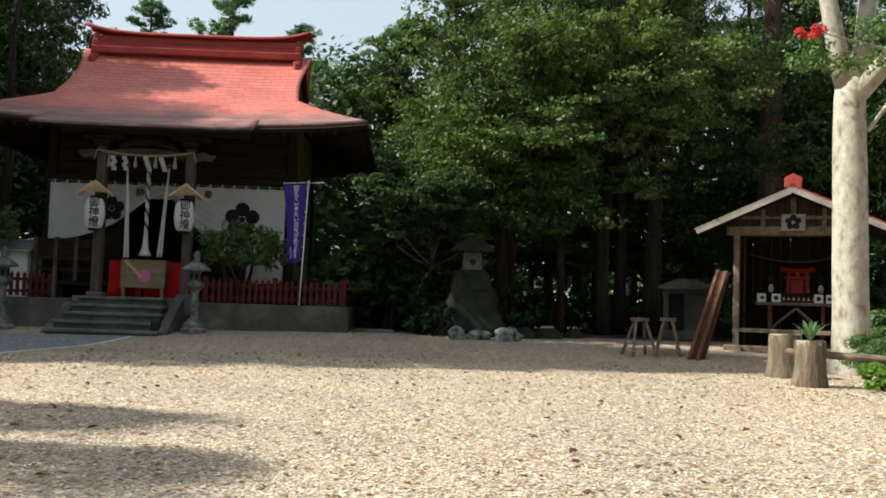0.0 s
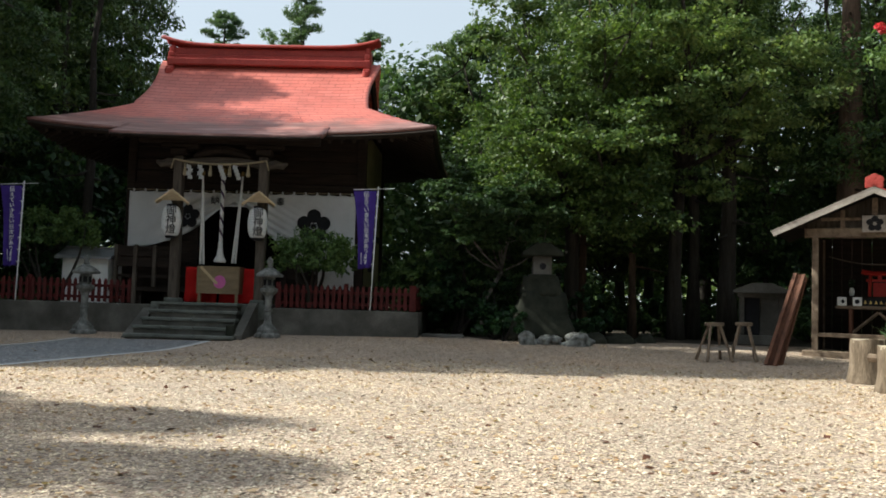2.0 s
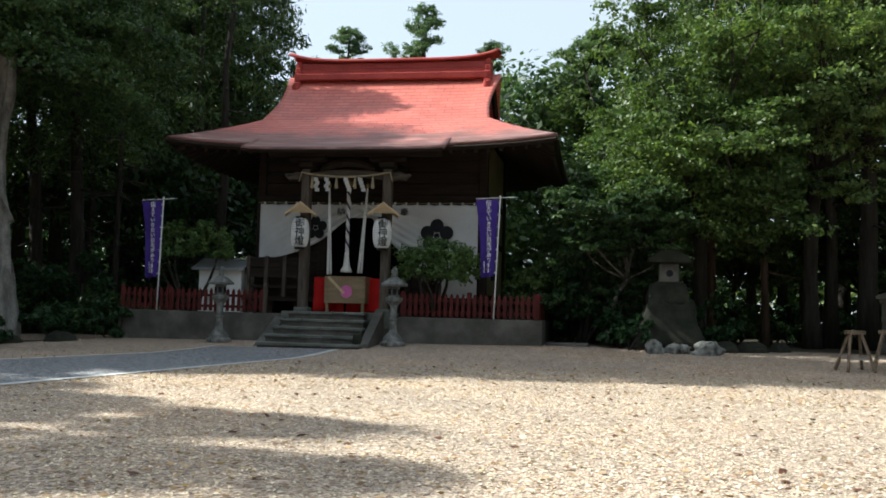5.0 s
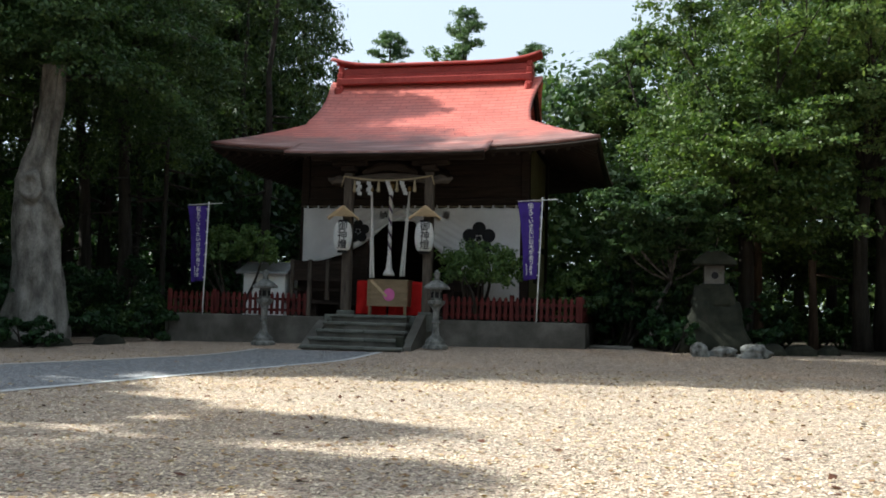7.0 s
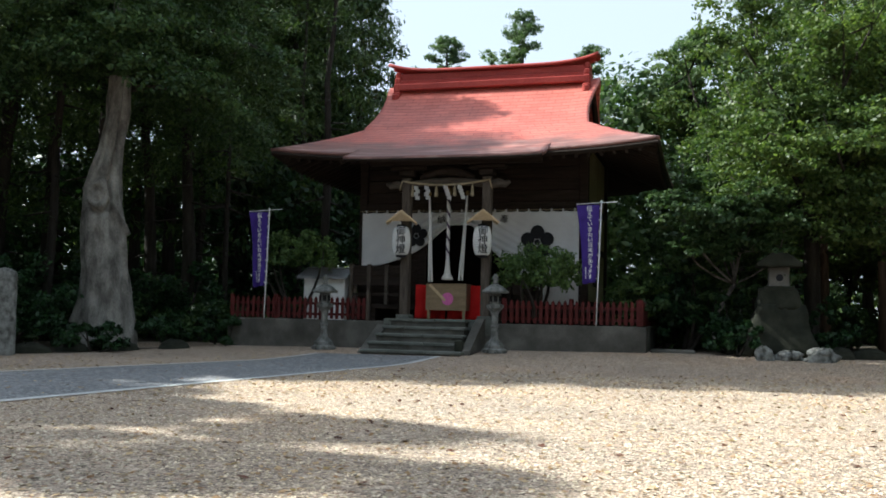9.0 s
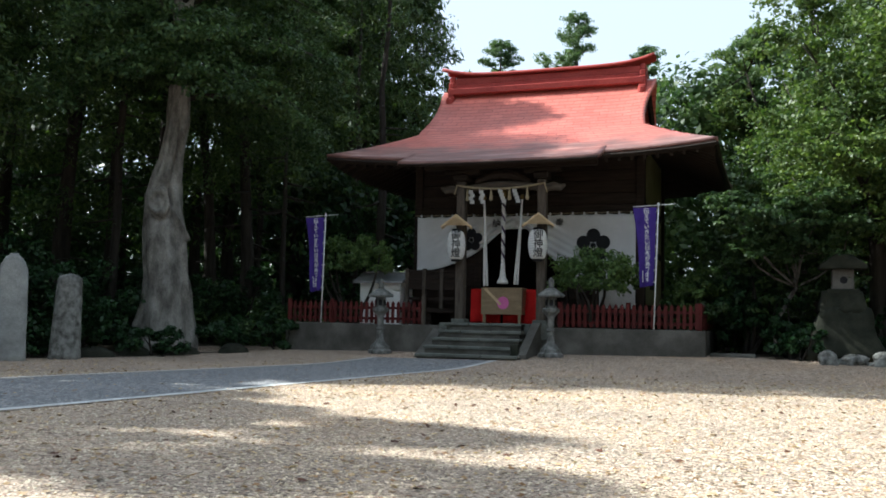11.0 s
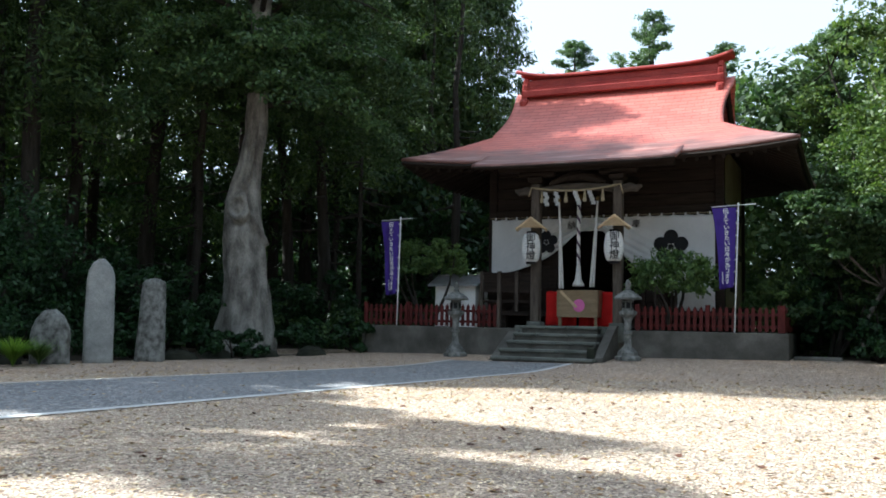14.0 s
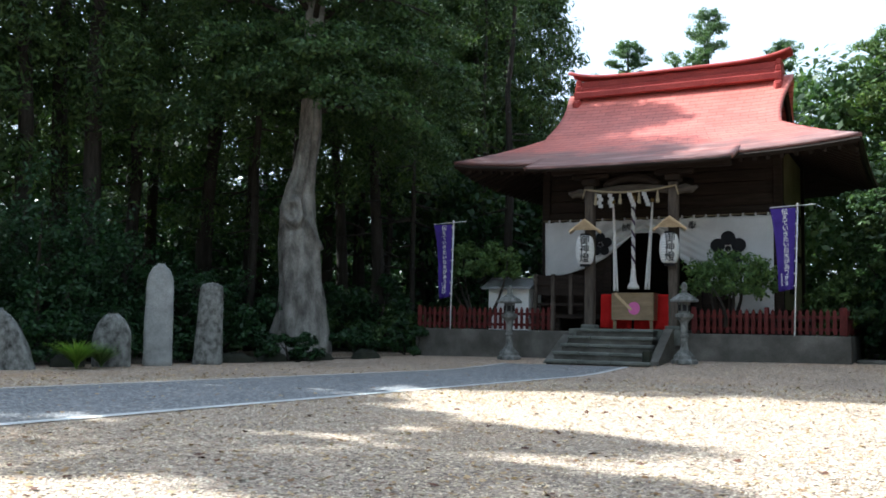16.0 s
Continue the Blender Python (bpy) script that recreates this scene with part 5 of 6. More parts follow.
shrub(RNG, -1.55, 21.2, 0.76, 0.75, 0.8, 1.5, 60, 100, 0.045, LEAF_SHRUB, "leafy green shrub at the corner of the hall", "shrub", 4, 0.2)
shrub(RNG, -0.55, 20.9, 0.25, 0.8, 0.7, 2.6, 46, 150, 0.06, LEAF_DARK, "tall dark shrub past the plinth", "shrub", 4, 0.15)
shrub(RNG, 0.35, 19.6, 0.2, 0.55, 0.5, 0.95, 22, 140, 0.05, LEAF_DARK, "low shrub beside the stone monument", "shrub", 4, 0.1)


# green hand rail beyond the plinth
def build_green_rail():
    t = thing("hand_rail", -0.9, 22.5, 0.3, "green painted tubular hand rail", "rail")
    for z in (0.55, 0.95):
        part("bar", tube([(0, 0, z), (1.6, 1.5, z - 0.35)], [0.025, 0.025], 8), GREEN_PAINT, t)
    for k in (0.0, 0.5, 1.0):
        part("post", tube([(1.6 * k, 1.5 * k, -0.2), (1.6 * k, 1.5 * k, 0.97 - 0.35 * k)], [0.025, 0.025], 8), GREEN_PAINT, t)


build_green_rail()


# ---- standing stones ----
def standing_stone(name, x, y, z, w, d, h, mat, label, top=0.5, lean=0.0, seed=1, rz=0.0, taper=0.85, rough=0.07):
    rng = random.Random(seed)
    bm = bmesh.new()
    n, rows = 22, 22
    rings = []
    for j in range(rows + 1):
        k = 1 - (1 - j / rows) ** 2
        edge = taper + (1 - taper) * (1 - k)
        if k > 1 - top:
            q = (k - (1 - top)) / top
            edge *= max(0.3, math.sqrt(max(0.0, 1 - q ** 2.2)))
        ring = []
        for i in range(n):
            a = 2 * math.pi * i / n
            c, s = math.cos(a), math.sin(a)
            sq = 1 / max(abs(c), abs(s)) ** 0.6
            wob = 1 + rough * noise.noise(Vector((c * 1.5 + seed * 3.1, s * 1.5, k * 3.0)))
            ring.append(bm.verts.new((w / 2 * edge * c * sq * wob * 0.9 + lean * k * h, d / 2 * (0.6 + 0.4 * edge) * s * sq * wob * 0.9, -0.08 + (h + 0.08) * k + 0.02 * rng.uniform(-1, 1))))
        rings.append(ring)
    for a, b in zip(rings, rings[1:]):
        for i in range(n):
            bm.faces.new((a[i], a[(i + 1) % n], b[(i + 1) % n], b[i]))
    bm.faces.new(rings[0][::-1]), bm.faces.new(rings[-1])
    ob = solid(name, bm, mat, label, "stone", smooth=True, group="standing stones")
    ob.matrix_basis = pose(x, y, z, 0, 0, rz)
    return ob


standing_stone("memorial_stone", -13.0, 13.2, 0, 0.62, 0.34, 1.93, PALE_STONE, "tall pale standing memorial stone with a rounded top", 0.22, 0.0, 3, 44, 0.88)
standing_stone("memorial_stone", -12.75, 14.3, 0, 0.66, 0.36, 1.62, BLOTCHED, "blotched lichen-covered memorial stone, narrower at the top", 0.07, 0.03, 5, 42, 0.74)
standing_stone("memorial_stone", -13.35, 12.4, 0, 0.76, 0.5, 0.97, BLOTCHED, "squat rounded memorial stone", 0.5, 0.0, 8, 46, 0.95)
standing_stone("memorial_stone", -13.7, 10.55, 0, 0.95, 0.6, 1.02, BLOTCHED, "dark slanting rock at the edge of the yard", 0.75, -0.25, 11, 50, 0.8)
standing_stone("boulder", -13.75, 11.75, 0, 0.7, 0.5, 0.26, DARK_STONE, "low boulder between the standing stones", 0.8, 0.0, 14, 45)
for i, (x, y, w) in enumerate(((-12.9, 15.3, 1.0), (-12.6, 16.2, 0.8), (-12.0, 17.0, 0.9), (-11.3, 17.9, 0.8))):
    standing_stone("edging_stone", x, y, gz(x, y), w, 0.4, 0.2, DARK_STONE, "low dark edging stone at the foot of the wood", 0.7, 0.0, 20 + i, 60)


def grass_tuft(x, y, z, n, L, mat, label, name="grass_tuft", spread=0.5, wide=0.012, category="plant"):
    rng = np.random.default_rng(int(abs(x) * 100))
    verts, faces = [], []
    for i in range(n):
        a, lean, ln = rng.uniform(0, 6.28), rng.uniform(0.1, 1.0) * spread, L * rng.uniform(0.6, 1.1)
        dx, dy = math.cos(a), math.sin(a)
        b = len(verts)
        for j in range(5):
            k = j / 4
            r = lean * ln * k ** 1.6
            zz = ln * (k - 0.35 * spread * k * k)
            w = wide * (1 - k) ** 0.7 * (0.7 + 0.6 * min(1, 3 * k)) + 0.0005
            verts += [(dx * r - dy * w, dy * r + dx * w, zz), (dx * r + dy * w, dy * r - dx * w, zz)]
        faces += [(b + 2 * j, b + 2 * j + 1, b + 2 * j + 3, b + 2 * j + 2) for j in range(4)]
    ob = new(name, raw_mesh(name, verts, faces, mat))
    ob.location = (x, y, z)
    return tagged(ob, label, category)


grass_tuft(-13.05, 11.35, 0, 380, 0.80, LEAF_BRIGHT, "tuft of bright arching grass between the stones", spread=1.15, wide=0.011)
grass_tuft(-13.05, 11.9, 0, 300, 0.62, LEAF_SHRUB, "tuft of green arching grass beside the squat stone", spread=1.1, wide=0.011)
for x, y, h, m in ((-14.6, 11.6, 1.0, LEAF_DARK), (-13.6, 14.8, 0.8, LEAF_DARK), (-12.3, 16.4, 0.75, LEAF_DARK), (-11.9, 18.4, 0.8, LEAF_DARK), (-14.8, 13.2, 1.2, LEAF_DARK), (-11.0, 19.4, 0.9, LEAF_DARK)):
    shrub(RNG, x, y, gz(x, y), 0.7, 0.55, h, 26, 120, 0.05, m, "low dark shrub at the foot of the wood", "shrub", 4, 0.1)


# ---- the great tree with a flared foot ----
def build_great_tree():
    t = thing("great_tree", -13.02, 17.75, 0.05, "great old tree with a flared, stained grey trunk", "tree")
    rng = np.random.default_rng(41)
    bm = bmesh.new()
    n = 96
    prof = [(-0.2, 0.72, 0.06), (0.15, 0.67, 0.06), (0.5, 0.61, 0.05), (1.0, 0.55, 0.02), (1.6, 0.50, -0.02), (2.2, 0.46, -0.07), (3.0, 0.42, -0.13), (3.5, 0.40, -0.16), (3.9, 0.35, -0.12), (4.4, 0.28, -0.02), (5.2, 0.26, 0.08), (6.5, 0.25, 0.13), (8.0, 0.24, 0.14), (10.0, 0.19, 0.15), (16.0, 0.05, 0.2)]
    zs = np.concatenate([np.linspace(-0.2, 5.4, 120), np.linspace(5.6, 15.8, 20)])
    knot_a, knot_z = -1.15, 3.35
    rings = []
    for z in zs:
        r = np.interp(z, [p[0] for p in prof], [p[1] for p in prof])
        c = np.interp(z, [p[0] for p in prof], [p[2] for p in prof])
        foot = max(0.0, 1 - max(z, 0) / 2.6)
        ring = []
        for i in range(n):
            a = 2 * math.pi * i / n
            root = 0.0
            for ra, size in ((-2.35, 0.24), (-0.75, 0.10), (-1.55, 0.08), (0.45, 0.06), (1.7, 0.2), (2.9, 0.2)):
                root += size * math.exp(-(math.remainder(a - ra - 0.12 * z, 2 * math.pi) / 0.24) ** 2)
            flute = 0.03 * math.sin(7 * a + 0.4 * z) + 0.012 * math.sin(13 * a - 0.6 * z)
            lump = 0.16 * noise.noise(Vector((math.cos(a) * 1.7, math.sin(a) * 1.7, z * 0.9))) + 0.09 * noise.noise(Vector((math.cos(a) * 4.5, math.sin(a) * 4.5, z * 1.6)))
            da, dz = math.remainder(a - knot_a, 2 * math.pi) * 0.42, z - knot_z
            rho = math.hypot(da * 1.15, dz * 0.8)
            burl = 0.30 * math.exp(-((rho - 0.21) / 0.06) ** 2) + 0.14 * math.exp(-(rho / 0.07) ** 2) - 0.20 * math.exp(-((rho - 0.34) / 0.05) ** 2)
            # a fold running down and round from the burl, and a split up the stem
            fold = 0.24 * math.exp(-((da - 0.30 - 0.45 * (-dz - 0.2)) / 0.06) ** 2) * (1 if -0.85 < dz < -0.05 else 0)
            split = -0.20 * math.exp(-(math.remainder(a + 0.55, 2 * math.pi) / 0.13) ** 2) * min(1, max(0, (z - 2.9) / 0.6)) * max(0, 1 - max(0, z - 5) / 2)
            q = r * (1 + root * foot ** 1.3 + flute + lump + burl + fold + split)
            ring.append(bm.verts.new((0.81 * c + q * math.cos(a), 0.59 * c + q * math.sin(a), z)))
        rings.append(ring)
    for a, b in zip(rings, rings[1:]):
        for i in range(n):
            bm.faces.new((a[i], a[(i + 1) % n], b[(i + 1) % n], b[i]))
    part("trunk", bm, BARK_OLD, t, "flared grey trunk with a burl and deep folds", smooth=True)
    cs, rs, limbs = [], [], bmesh.new()
    # low limbs sweeping out and down over the yard's edge
    low = [(0.75, 3.4, 6.3, 5.0), (0.2, 3.0, 6.6, 5.5), (-0.35, 2.4, 6.6, 5.7), (-0.95, 1.9, 6.9, 6.1), (-1.5, 2.2, 6.8, 6.0), (-2.2, 2.8, 6.5, 5.4), (-2.7, 3.2, 6.9, 5.9), (1.4, 3.0, 6.6, 5.4), (2.4, 2.8, 6.8, 6.0), (0.5, 3.9, 7.6, 6.6), (-0.6, 3.0, 7.4, 6.6), (-2.0, 3.0, 7.6, 6.8), (-2.9, 3.6, 8.0, 7.0), (1.0, 3.8, 8.2, 7.3)]
    for i in range(26):
        if i < len(low):
            a, L, z0, z1 = low[i]
        else:
            a, z0 = rng.uniform(0, 6.28), rng.uniform(7.5, 11.0)
            L, z1 = rng.uniform(2.0, 3.4), z0 + rng.uniform(-0.5, 0.5)
        tip = np.array((L * math.cos(a), L * math.sin(a), z1))
        root = np.array((0.1, 0.07, z0 - 0.5))
        path = [tuple(root + (tip - root) * k + np.array((0, 0, 0.55 * math.sin(math.pi * k)))) for k in np.linspace(0, 1, 8)]
        tube(path, [0.085, 0.07, 0.058, 0.046, 0.036, 0.027, 0.018, 0.008], 7, limbs)
        for k in range(44 if i < 14 else 22):
            f = rng.uniform(0.12, 1.05)
            p = root + (tip - root) * f + np.array((0, 0, 0.55 * math.sin(math.pi * min(f, 1))))
            side = rng.normal() * 0.45 * (0.4 + f)
            p = p + np.array((-math.sin(a) * side, math.cos(a) * side, rng.normal() * 0.16 - 0.12 * abs(side)))
            cs.append(tuple(p))
            w = rng.uniform(0.22, 0.52)
            rs.append((w, w, w * 0.4))
    part("branchwork", limbs, BARK_DARK, t, smooth=True)
    for i in range(80):
        a, q, z = rng.uniform(0, 6.28), rng.uniform(0.3, 1), rng.uniform(8.5, 16)
        R = max(1.2, 3.2 * (1 - (z - 8) / 7))
        cs.append((R * q * math.cos(a), R * q * math.sin(a), z))
        w = rng.uniform(0.6, 1.1)
        rs.append((w, w, w * 0.5))
    part("crown", leaf_cloud("crown", cs, rs, 75, 0.055, LEAF_MID, rng, 0.5, 0.0, 0.5), LEAF_MID, t, "green foliage in drooping layers")


build_great_tree()


# ---- open shed with a small altar ----
def build_shed():
    X, Y, Z = 7.42, 17.85, 0.12
    turn = -24

    def at(dx, dy):
        return X + dx * math.cos(radians(turn)) - dy * math.sin(radians(turn)), Y + dx * math.sin(radians(turn)) + dy * math.cos(radians(turn))
    t = thing("open_shed", X, Y, Z, "small open wooden shed with a red-topped gabled roof", "shed", rz=turn)
    w, d = 1.08, 1.7
    part("front_sill", box(-1.28, 1.15, -0.12, 0.1, -0.08, 0.16, 0.02), WOOD_PLANK, t)
    for x in (-1.05, 1.05):
        for y in (0.0, d):
            part("post", box(x - 0.06, x + 0.06, y - 0.06, y + 0.06, 0.1, 2.42, 0.012), WOOD_PLANK, t, "weathered square post")
        part("base_sill", box(x - 0.08, x + 0.08, 0.1, d, -0.08, 0.12, 0.02), WOOD_PLANK, t)
        for k in range(8):
            part("side_board", box(x - 0.018, x + 0.018, 0.07 + 0.195 * k, 0.255 + 0.195 * k, 0.12, 2.42), WOOD_DARK, t)
    for k in range(11):
        part("back_board", box(-1.04 + 0.19 * k, -0.86 + 0.19 * k, d - 0.02, d + 0.02, 0.1, 2.45), WOOD_DARK, t)
    part("floor_board", box(-1.0, 1.0, 0.1, d, 0.1, 0.13), WOOD_DARK, t)
    part("tie_beam", box(-1.25, 1.25, -0.07, 0.07, 2.34, 2.52, 0.015), WOOD_PLANK, t)
    part("low_rail", box(-1.05, 1.05, -0.05, 0.05, 0.42, 0.50, 0.01), WOOD_PLANK, t)
    apex, eave, half = 3.17, 2.38, 1.76
    ang = math.degrees(math.atan2(apex - eave, half))
    L = math.hypot(half, apex - eave)
    for sg in (-1, 1):
        ob = part("roof_sheet", box(-L / 2 - 0.03, L / 2 + 0.03, -0.5, d + 0.4, -0.01, 0.01), RIDGE_RED if sg > 0 else WOOD_PALE_GREY, t, "red painted roof sheet" if sg > 0 else "greyed roof sheet")
        ob.matrix_basis = pose(sg * half / 2, 0, (apex + eave) / 2 + (0.10 if sg > 0 else 0.075), 0, sg * ang, 0)
        ob = part("roof_deck", box(-L / 2, L / 2, -0.44, d + 0.35, -0.025, 0.025), WOOD_DARK, t)
        ob.matrix_basis = pose(sg * half / 2, 0, (apex + eave) / 2 + 0.035, 0, sg * ang, 0)
        ob = part("barge_board", box(-L / 2 - 0.03, L / 2, -0.495, -0.445, -0.055, 0.065, 0.008), WOOD_PALE_GREY, t, "pale weathered barge board")
        ob.matrix_basis = pose(sg * half / 2, 0, (apex + eave) / 2 + 0.01, 0, sg * ang, 0)
    bm = bmesh.new()
    bm.faces.new([bm.verts.new((px, -0.04, pz)) for px, pz in ((-1.4, 2.52), (1.4, 2.52), (0.0, 3.12))])
    bmesh.ops.solidify(bm, geom=bm.faces[:], thickness=0.03)
    part("gable_panel", bm, WOOD_GREY, t)
    part("gable_rail", box(-0.95, 0.95, -0.08, -0.042, 2.66, 2.72), WOOD_PLANK, t)
    part("king_post", box(-0.05, 0.05, -0.085, -0.042, 2.72, 3.08), WOOD_PLANK, t)
    for sg in (-1, 1):
        part("gable_strut", box(sg * 0.56 - 0.04, sg * 0.56 + 0.04, -0.075, -0.042, 2.52, 2.86), WOOD_PLANK, t)
    sign = part("crest_board", box(-0.22, 0.22, -0.14, -0.10, 2.43, 2.75, 0.008), WOOD_PALE_GREY, t, "pale board with a dark plum crest")
    for k in range(5):
        a = math.pi / 2 + 2 * math.pi * k / 5
        bm = bmesh.new()
        made = bmesh.ops.create_circle(bm, cap_ends=True, radius=0.062, segments=14)["verts"]
        for v in made:
            v.co = Vector((0.092 * math.cos(a) + v.co.x, -0.144, 2.59 + 0.092 * math.sin(a) + v.co.y))
        part("petal", bm, BLACK_DYE_SHADE, sign)
    bm = bmesh.new()
    for k in range(3):
        a = math.pi / 2 + (k - 1) * 1.1
        lathe([(0.02, -0.04), (0.085, -0.03), (0.085, 0.03), (0.02, 0.04)], 12, bm=bm)
        for v in bm.verts[-48:]:
            x, y, z = v.co
            v.co = Vector((0.09 * math.cos(a) + x, -0.46 + z, 3.34 + 0.07 * math.sin(a) + y))
    box(-0.16, 0.16, -0.50, -0.40, 3.22, 3.38, 0.02, bm)
    part("ridge_ornament", bm, RIDGE_RED, t, "red lobed ridge-end ornament")
    part("ridge_cap", box(-0.08, 0.08, -0.5, d + 0.4, 3.22, 3.32, 0.02), RIDGE_RED, t)
    # altar table with crossed braces
    tb = thing("altar_table", *at(0.05, 0.85), Z + 0.12, "plain wooden altar table with crossed braces", "table", rz=turn)
    part("tabletop", box(-0.78, 0.72, -0.25, 0.35, 0.86, 0.92, 0.008), WOOD_PLANK, tb)
    for x in (-0.5, 0.5):
        for y in (-0.2, 0.3):
            part("leg", box(x - 0.035, x + 0.035, y - 0.035, y + 0.035, 0, 0.86), WOOD_BARN, tb)
    for sg in (-1, 1):
        part("brace", tube([(sg * 0.5, -0.2, 0.36), (0, -0.2, 0.80)], [0.03, 0.03], 4), WOOD_PLANK, tb)
    part("stretcher", box(-0.5, 0.5, -0.225, -0.19, 0.28, 0.34), WOOD_PLANK, tb)
    part("rear_shelf", box(-0.55, 0.55, 0.1, 0.35, 0.92, 1.12), WOOD_DARK, tb)
    part("inner_panel", box(-0.46, 0.46, -0.16, -0.13, 0.93, 1.06), BLACK_DYE_SHADE, tb, "dark fretwork panel")
    for k in range(8):
        part("fret_diamond", tube([(-0.33 + 0.094 * k, -0.17, 0.965), (-0.33 + 0.094 * k, -0.17, 1.03)], [0.03, 0.004], 4), GOLD, tb)
    tz = Z + 0.12 + 0.92
    for x, sgn in ((-0.66, 1), (-0.38, 0), (0.42, 0), (0.64, -1)):
        bx = thing("offering_box", *at(0.05 + x, 0.68), tz, "cream square offering box with a dark round hole", "box", "offering boxes on the altar", rz=turn)
        part("body", box(-0.085, 0.085, -0.06, 0.06, 0, 0.17, 0.008), PLASTER, bx)
        # black disc on the front stands for the shade in a hole
        part("hole", tube([(0.0 + 0.02 * sgn, -0.064, 0.085), (0.02 * sgn, -0.061, 0.085)], [0.045, 0.045], 12 if sgn == 0 else 4), BLACK_DYE_SHADE, bx)
    for x in (-0.5, 0.46):
        v = thing("white_jar", *at(0.05 + x, 1.1), tz + 0.2, "small white ceramic jar", "jar", "altar jars")
        part("body", lathe([(0.03, 0), (0.05, 0.05), (0.055, 0.10), (0.035, 0.15), (0.03, 0.17)], 12), PLASTER, v, smooth=True)
        part("sprig", leaf_cloud("sprig", [(0, 0, 0.27)], [(0.07, 0.07, 0.1)], 70, 0.022, LEAF_DARK, RNG), LEAF_DARK, v)
    gate = thing("miniature_torii", *at(0.06, 1.12), tz + 0.2, "miniature vermilion torii gate on the altar", "torii", rz=turn)
    for x in (-0.17, 0.17):
        part("post", tube([(x * 1.08, 0, 0), (x, 0, 0.42)], [0.035, 0.03], 10), RED_PAINT, gate)
    part("top_lintel", tube([(-0.33, 0, 0.50), (-0.15, 0, 0.46), (0.15, 0, 0.46), (0.33, 0, 0.50)], [0.045] * 4, 4), RED_PAINT, gate)
    part("tie_rail", box(-0.25, 0.25, -0.02, 0.02, 0.30, 0.345), RED_PAINT, gate)
    part("plaque", box(-0.035, 0.035, -0.03, 0.03, 0.345, 0.43), RED_PAINT, gate)
    part("back_panel", box(-0.12, 0.12, 0.03, 0.05, 0.0, 0.28), RED_PAINT, gate)
    rope = thing("straw_garland", *at(0.03, 0.9), 2.15, "thin dark straw rope sagging across the shed", "rope", rz=turn)
    part("rope", tube([(-0.9 + 1.8 * k / 12, 0, -0.16 * (1 - ((k - 6) / 6) ** 2)) for k in range(13)], [0.014] * 13, 6), WOOD_GREY, rope)


WOOD_PLANK = surface("sun_greyed_plank", [(0.3, (0.10, 0.072, 0.05)), (0.7, (0.27, 0.205, 0.15))], 3.0, 40.0, 0.85, 0.3, (2.0, 2.0, 2.0))
WOOD_PALE_GREY = surface("pale_greyed_board", [(0.3, (0.22, 0.19, 0.165)), (0.7, (0.44, 0.40, 0.36))], 3.0, 40.0, 0.8, 0.25, (1.0, 3.0, 3.0))
build_shed()


def build_trestle(x, y, rz, w, label):
    t = thing("trestle", x, y, gz(x, y), label, "trestle", "wooden trestles", rz=rz)
    part("top_beam", box(-w / 2, w / 2, -0.05, 0.05, 0.63, 0.70, 0.008), WOOD_PLANK, t)
    for sx in (-1, 1):
        for sy in (-1, 1):
            part("leg", tube([(sx * (w / 2 + 0.07), sy * 0.24, 0), (sx * (w / 2 - 0.08), sy * 0.03, 0.66)], [0.032, 0.028], 4), WOOD_PLANK, t)
        part("end_brace", box(sx * (w / 2 + 0.0) - 0.015, sx * (w / 2) + 0.015, -0.17, 0.17, 0.22, 0.28), WOOD_PALE_GREY, t)
    for sy in (-1, 1):
        part("side_brace", box(-w / 2 - 0.03, w / 2 + 0.03, sy * 0.17 - 0.012, sy * 0.17 + 0.012, 0.20, 0.25), WOOD_PALE_GREY, t)


build_trestle(4.22, 17.0, 12, 0.34, "pale wooden trestle standing in the shade")
build_trestle(4.80, 17.2, -14, 0.30, "narrow pale wooden trestle standing in the shade")


def build_leaning(name, x0, x1, y, ztop, w, label):
    t = thing(name, x0, y, gz(x0, y), label, "planks", "planks leaning on the shed")
    a, b = Vector((0, 0, 0)), Vector((x1 - x0, 0.95, ztop))
    d = (b - a).normalized()
    side = Vector((0.9, -0.4, 0)).cross(d).cross(d).normalized()
    for k in range(2):
        off = side * (w * (k - 0.5))
        part("stile", tube([tuple(a + off), tuple(b + off)], [0.045, 0.045], 4), WOOD_BARN, t)
    n = d.cross(side).normalized()
    bm = bmesh.new()
    q = [a + side * w * 0.4, b + side * w * 0.4, b - side * w * 0.4, a - side * w * 0.4]
    bm.faces.new([bm.verts.new(p + n * 0.01) for p in q])
    bmesh.ops.solidify(bm, geom=bm.faces[:], thickness=0.02)
    part("panel", bm, WOOD_BARN, t)
    for k in range(7):
        p = a.lerp(b, 0.42 + 0.08 * k)
        # black bar laid on the panel for the shade of a slot
        part("slot", tube([tuple(p - side * w * 0.22 - n * 0.012), tuple(p + side * w * 0.22 - n * 0.012)], [0.016, 0.016], 4), BLACK_DYE_SHADE, t)


build_leaning("leaning_boards", 5.10, 5.92, 16.6, 1.66, 0.15, "reddish-brown slatted boards leaning against the shed")
build_leaning("leaning_boards", 5.27, 6.02, 16.75, 1.60, 0.10, "dark brown boards leaning against the shed")


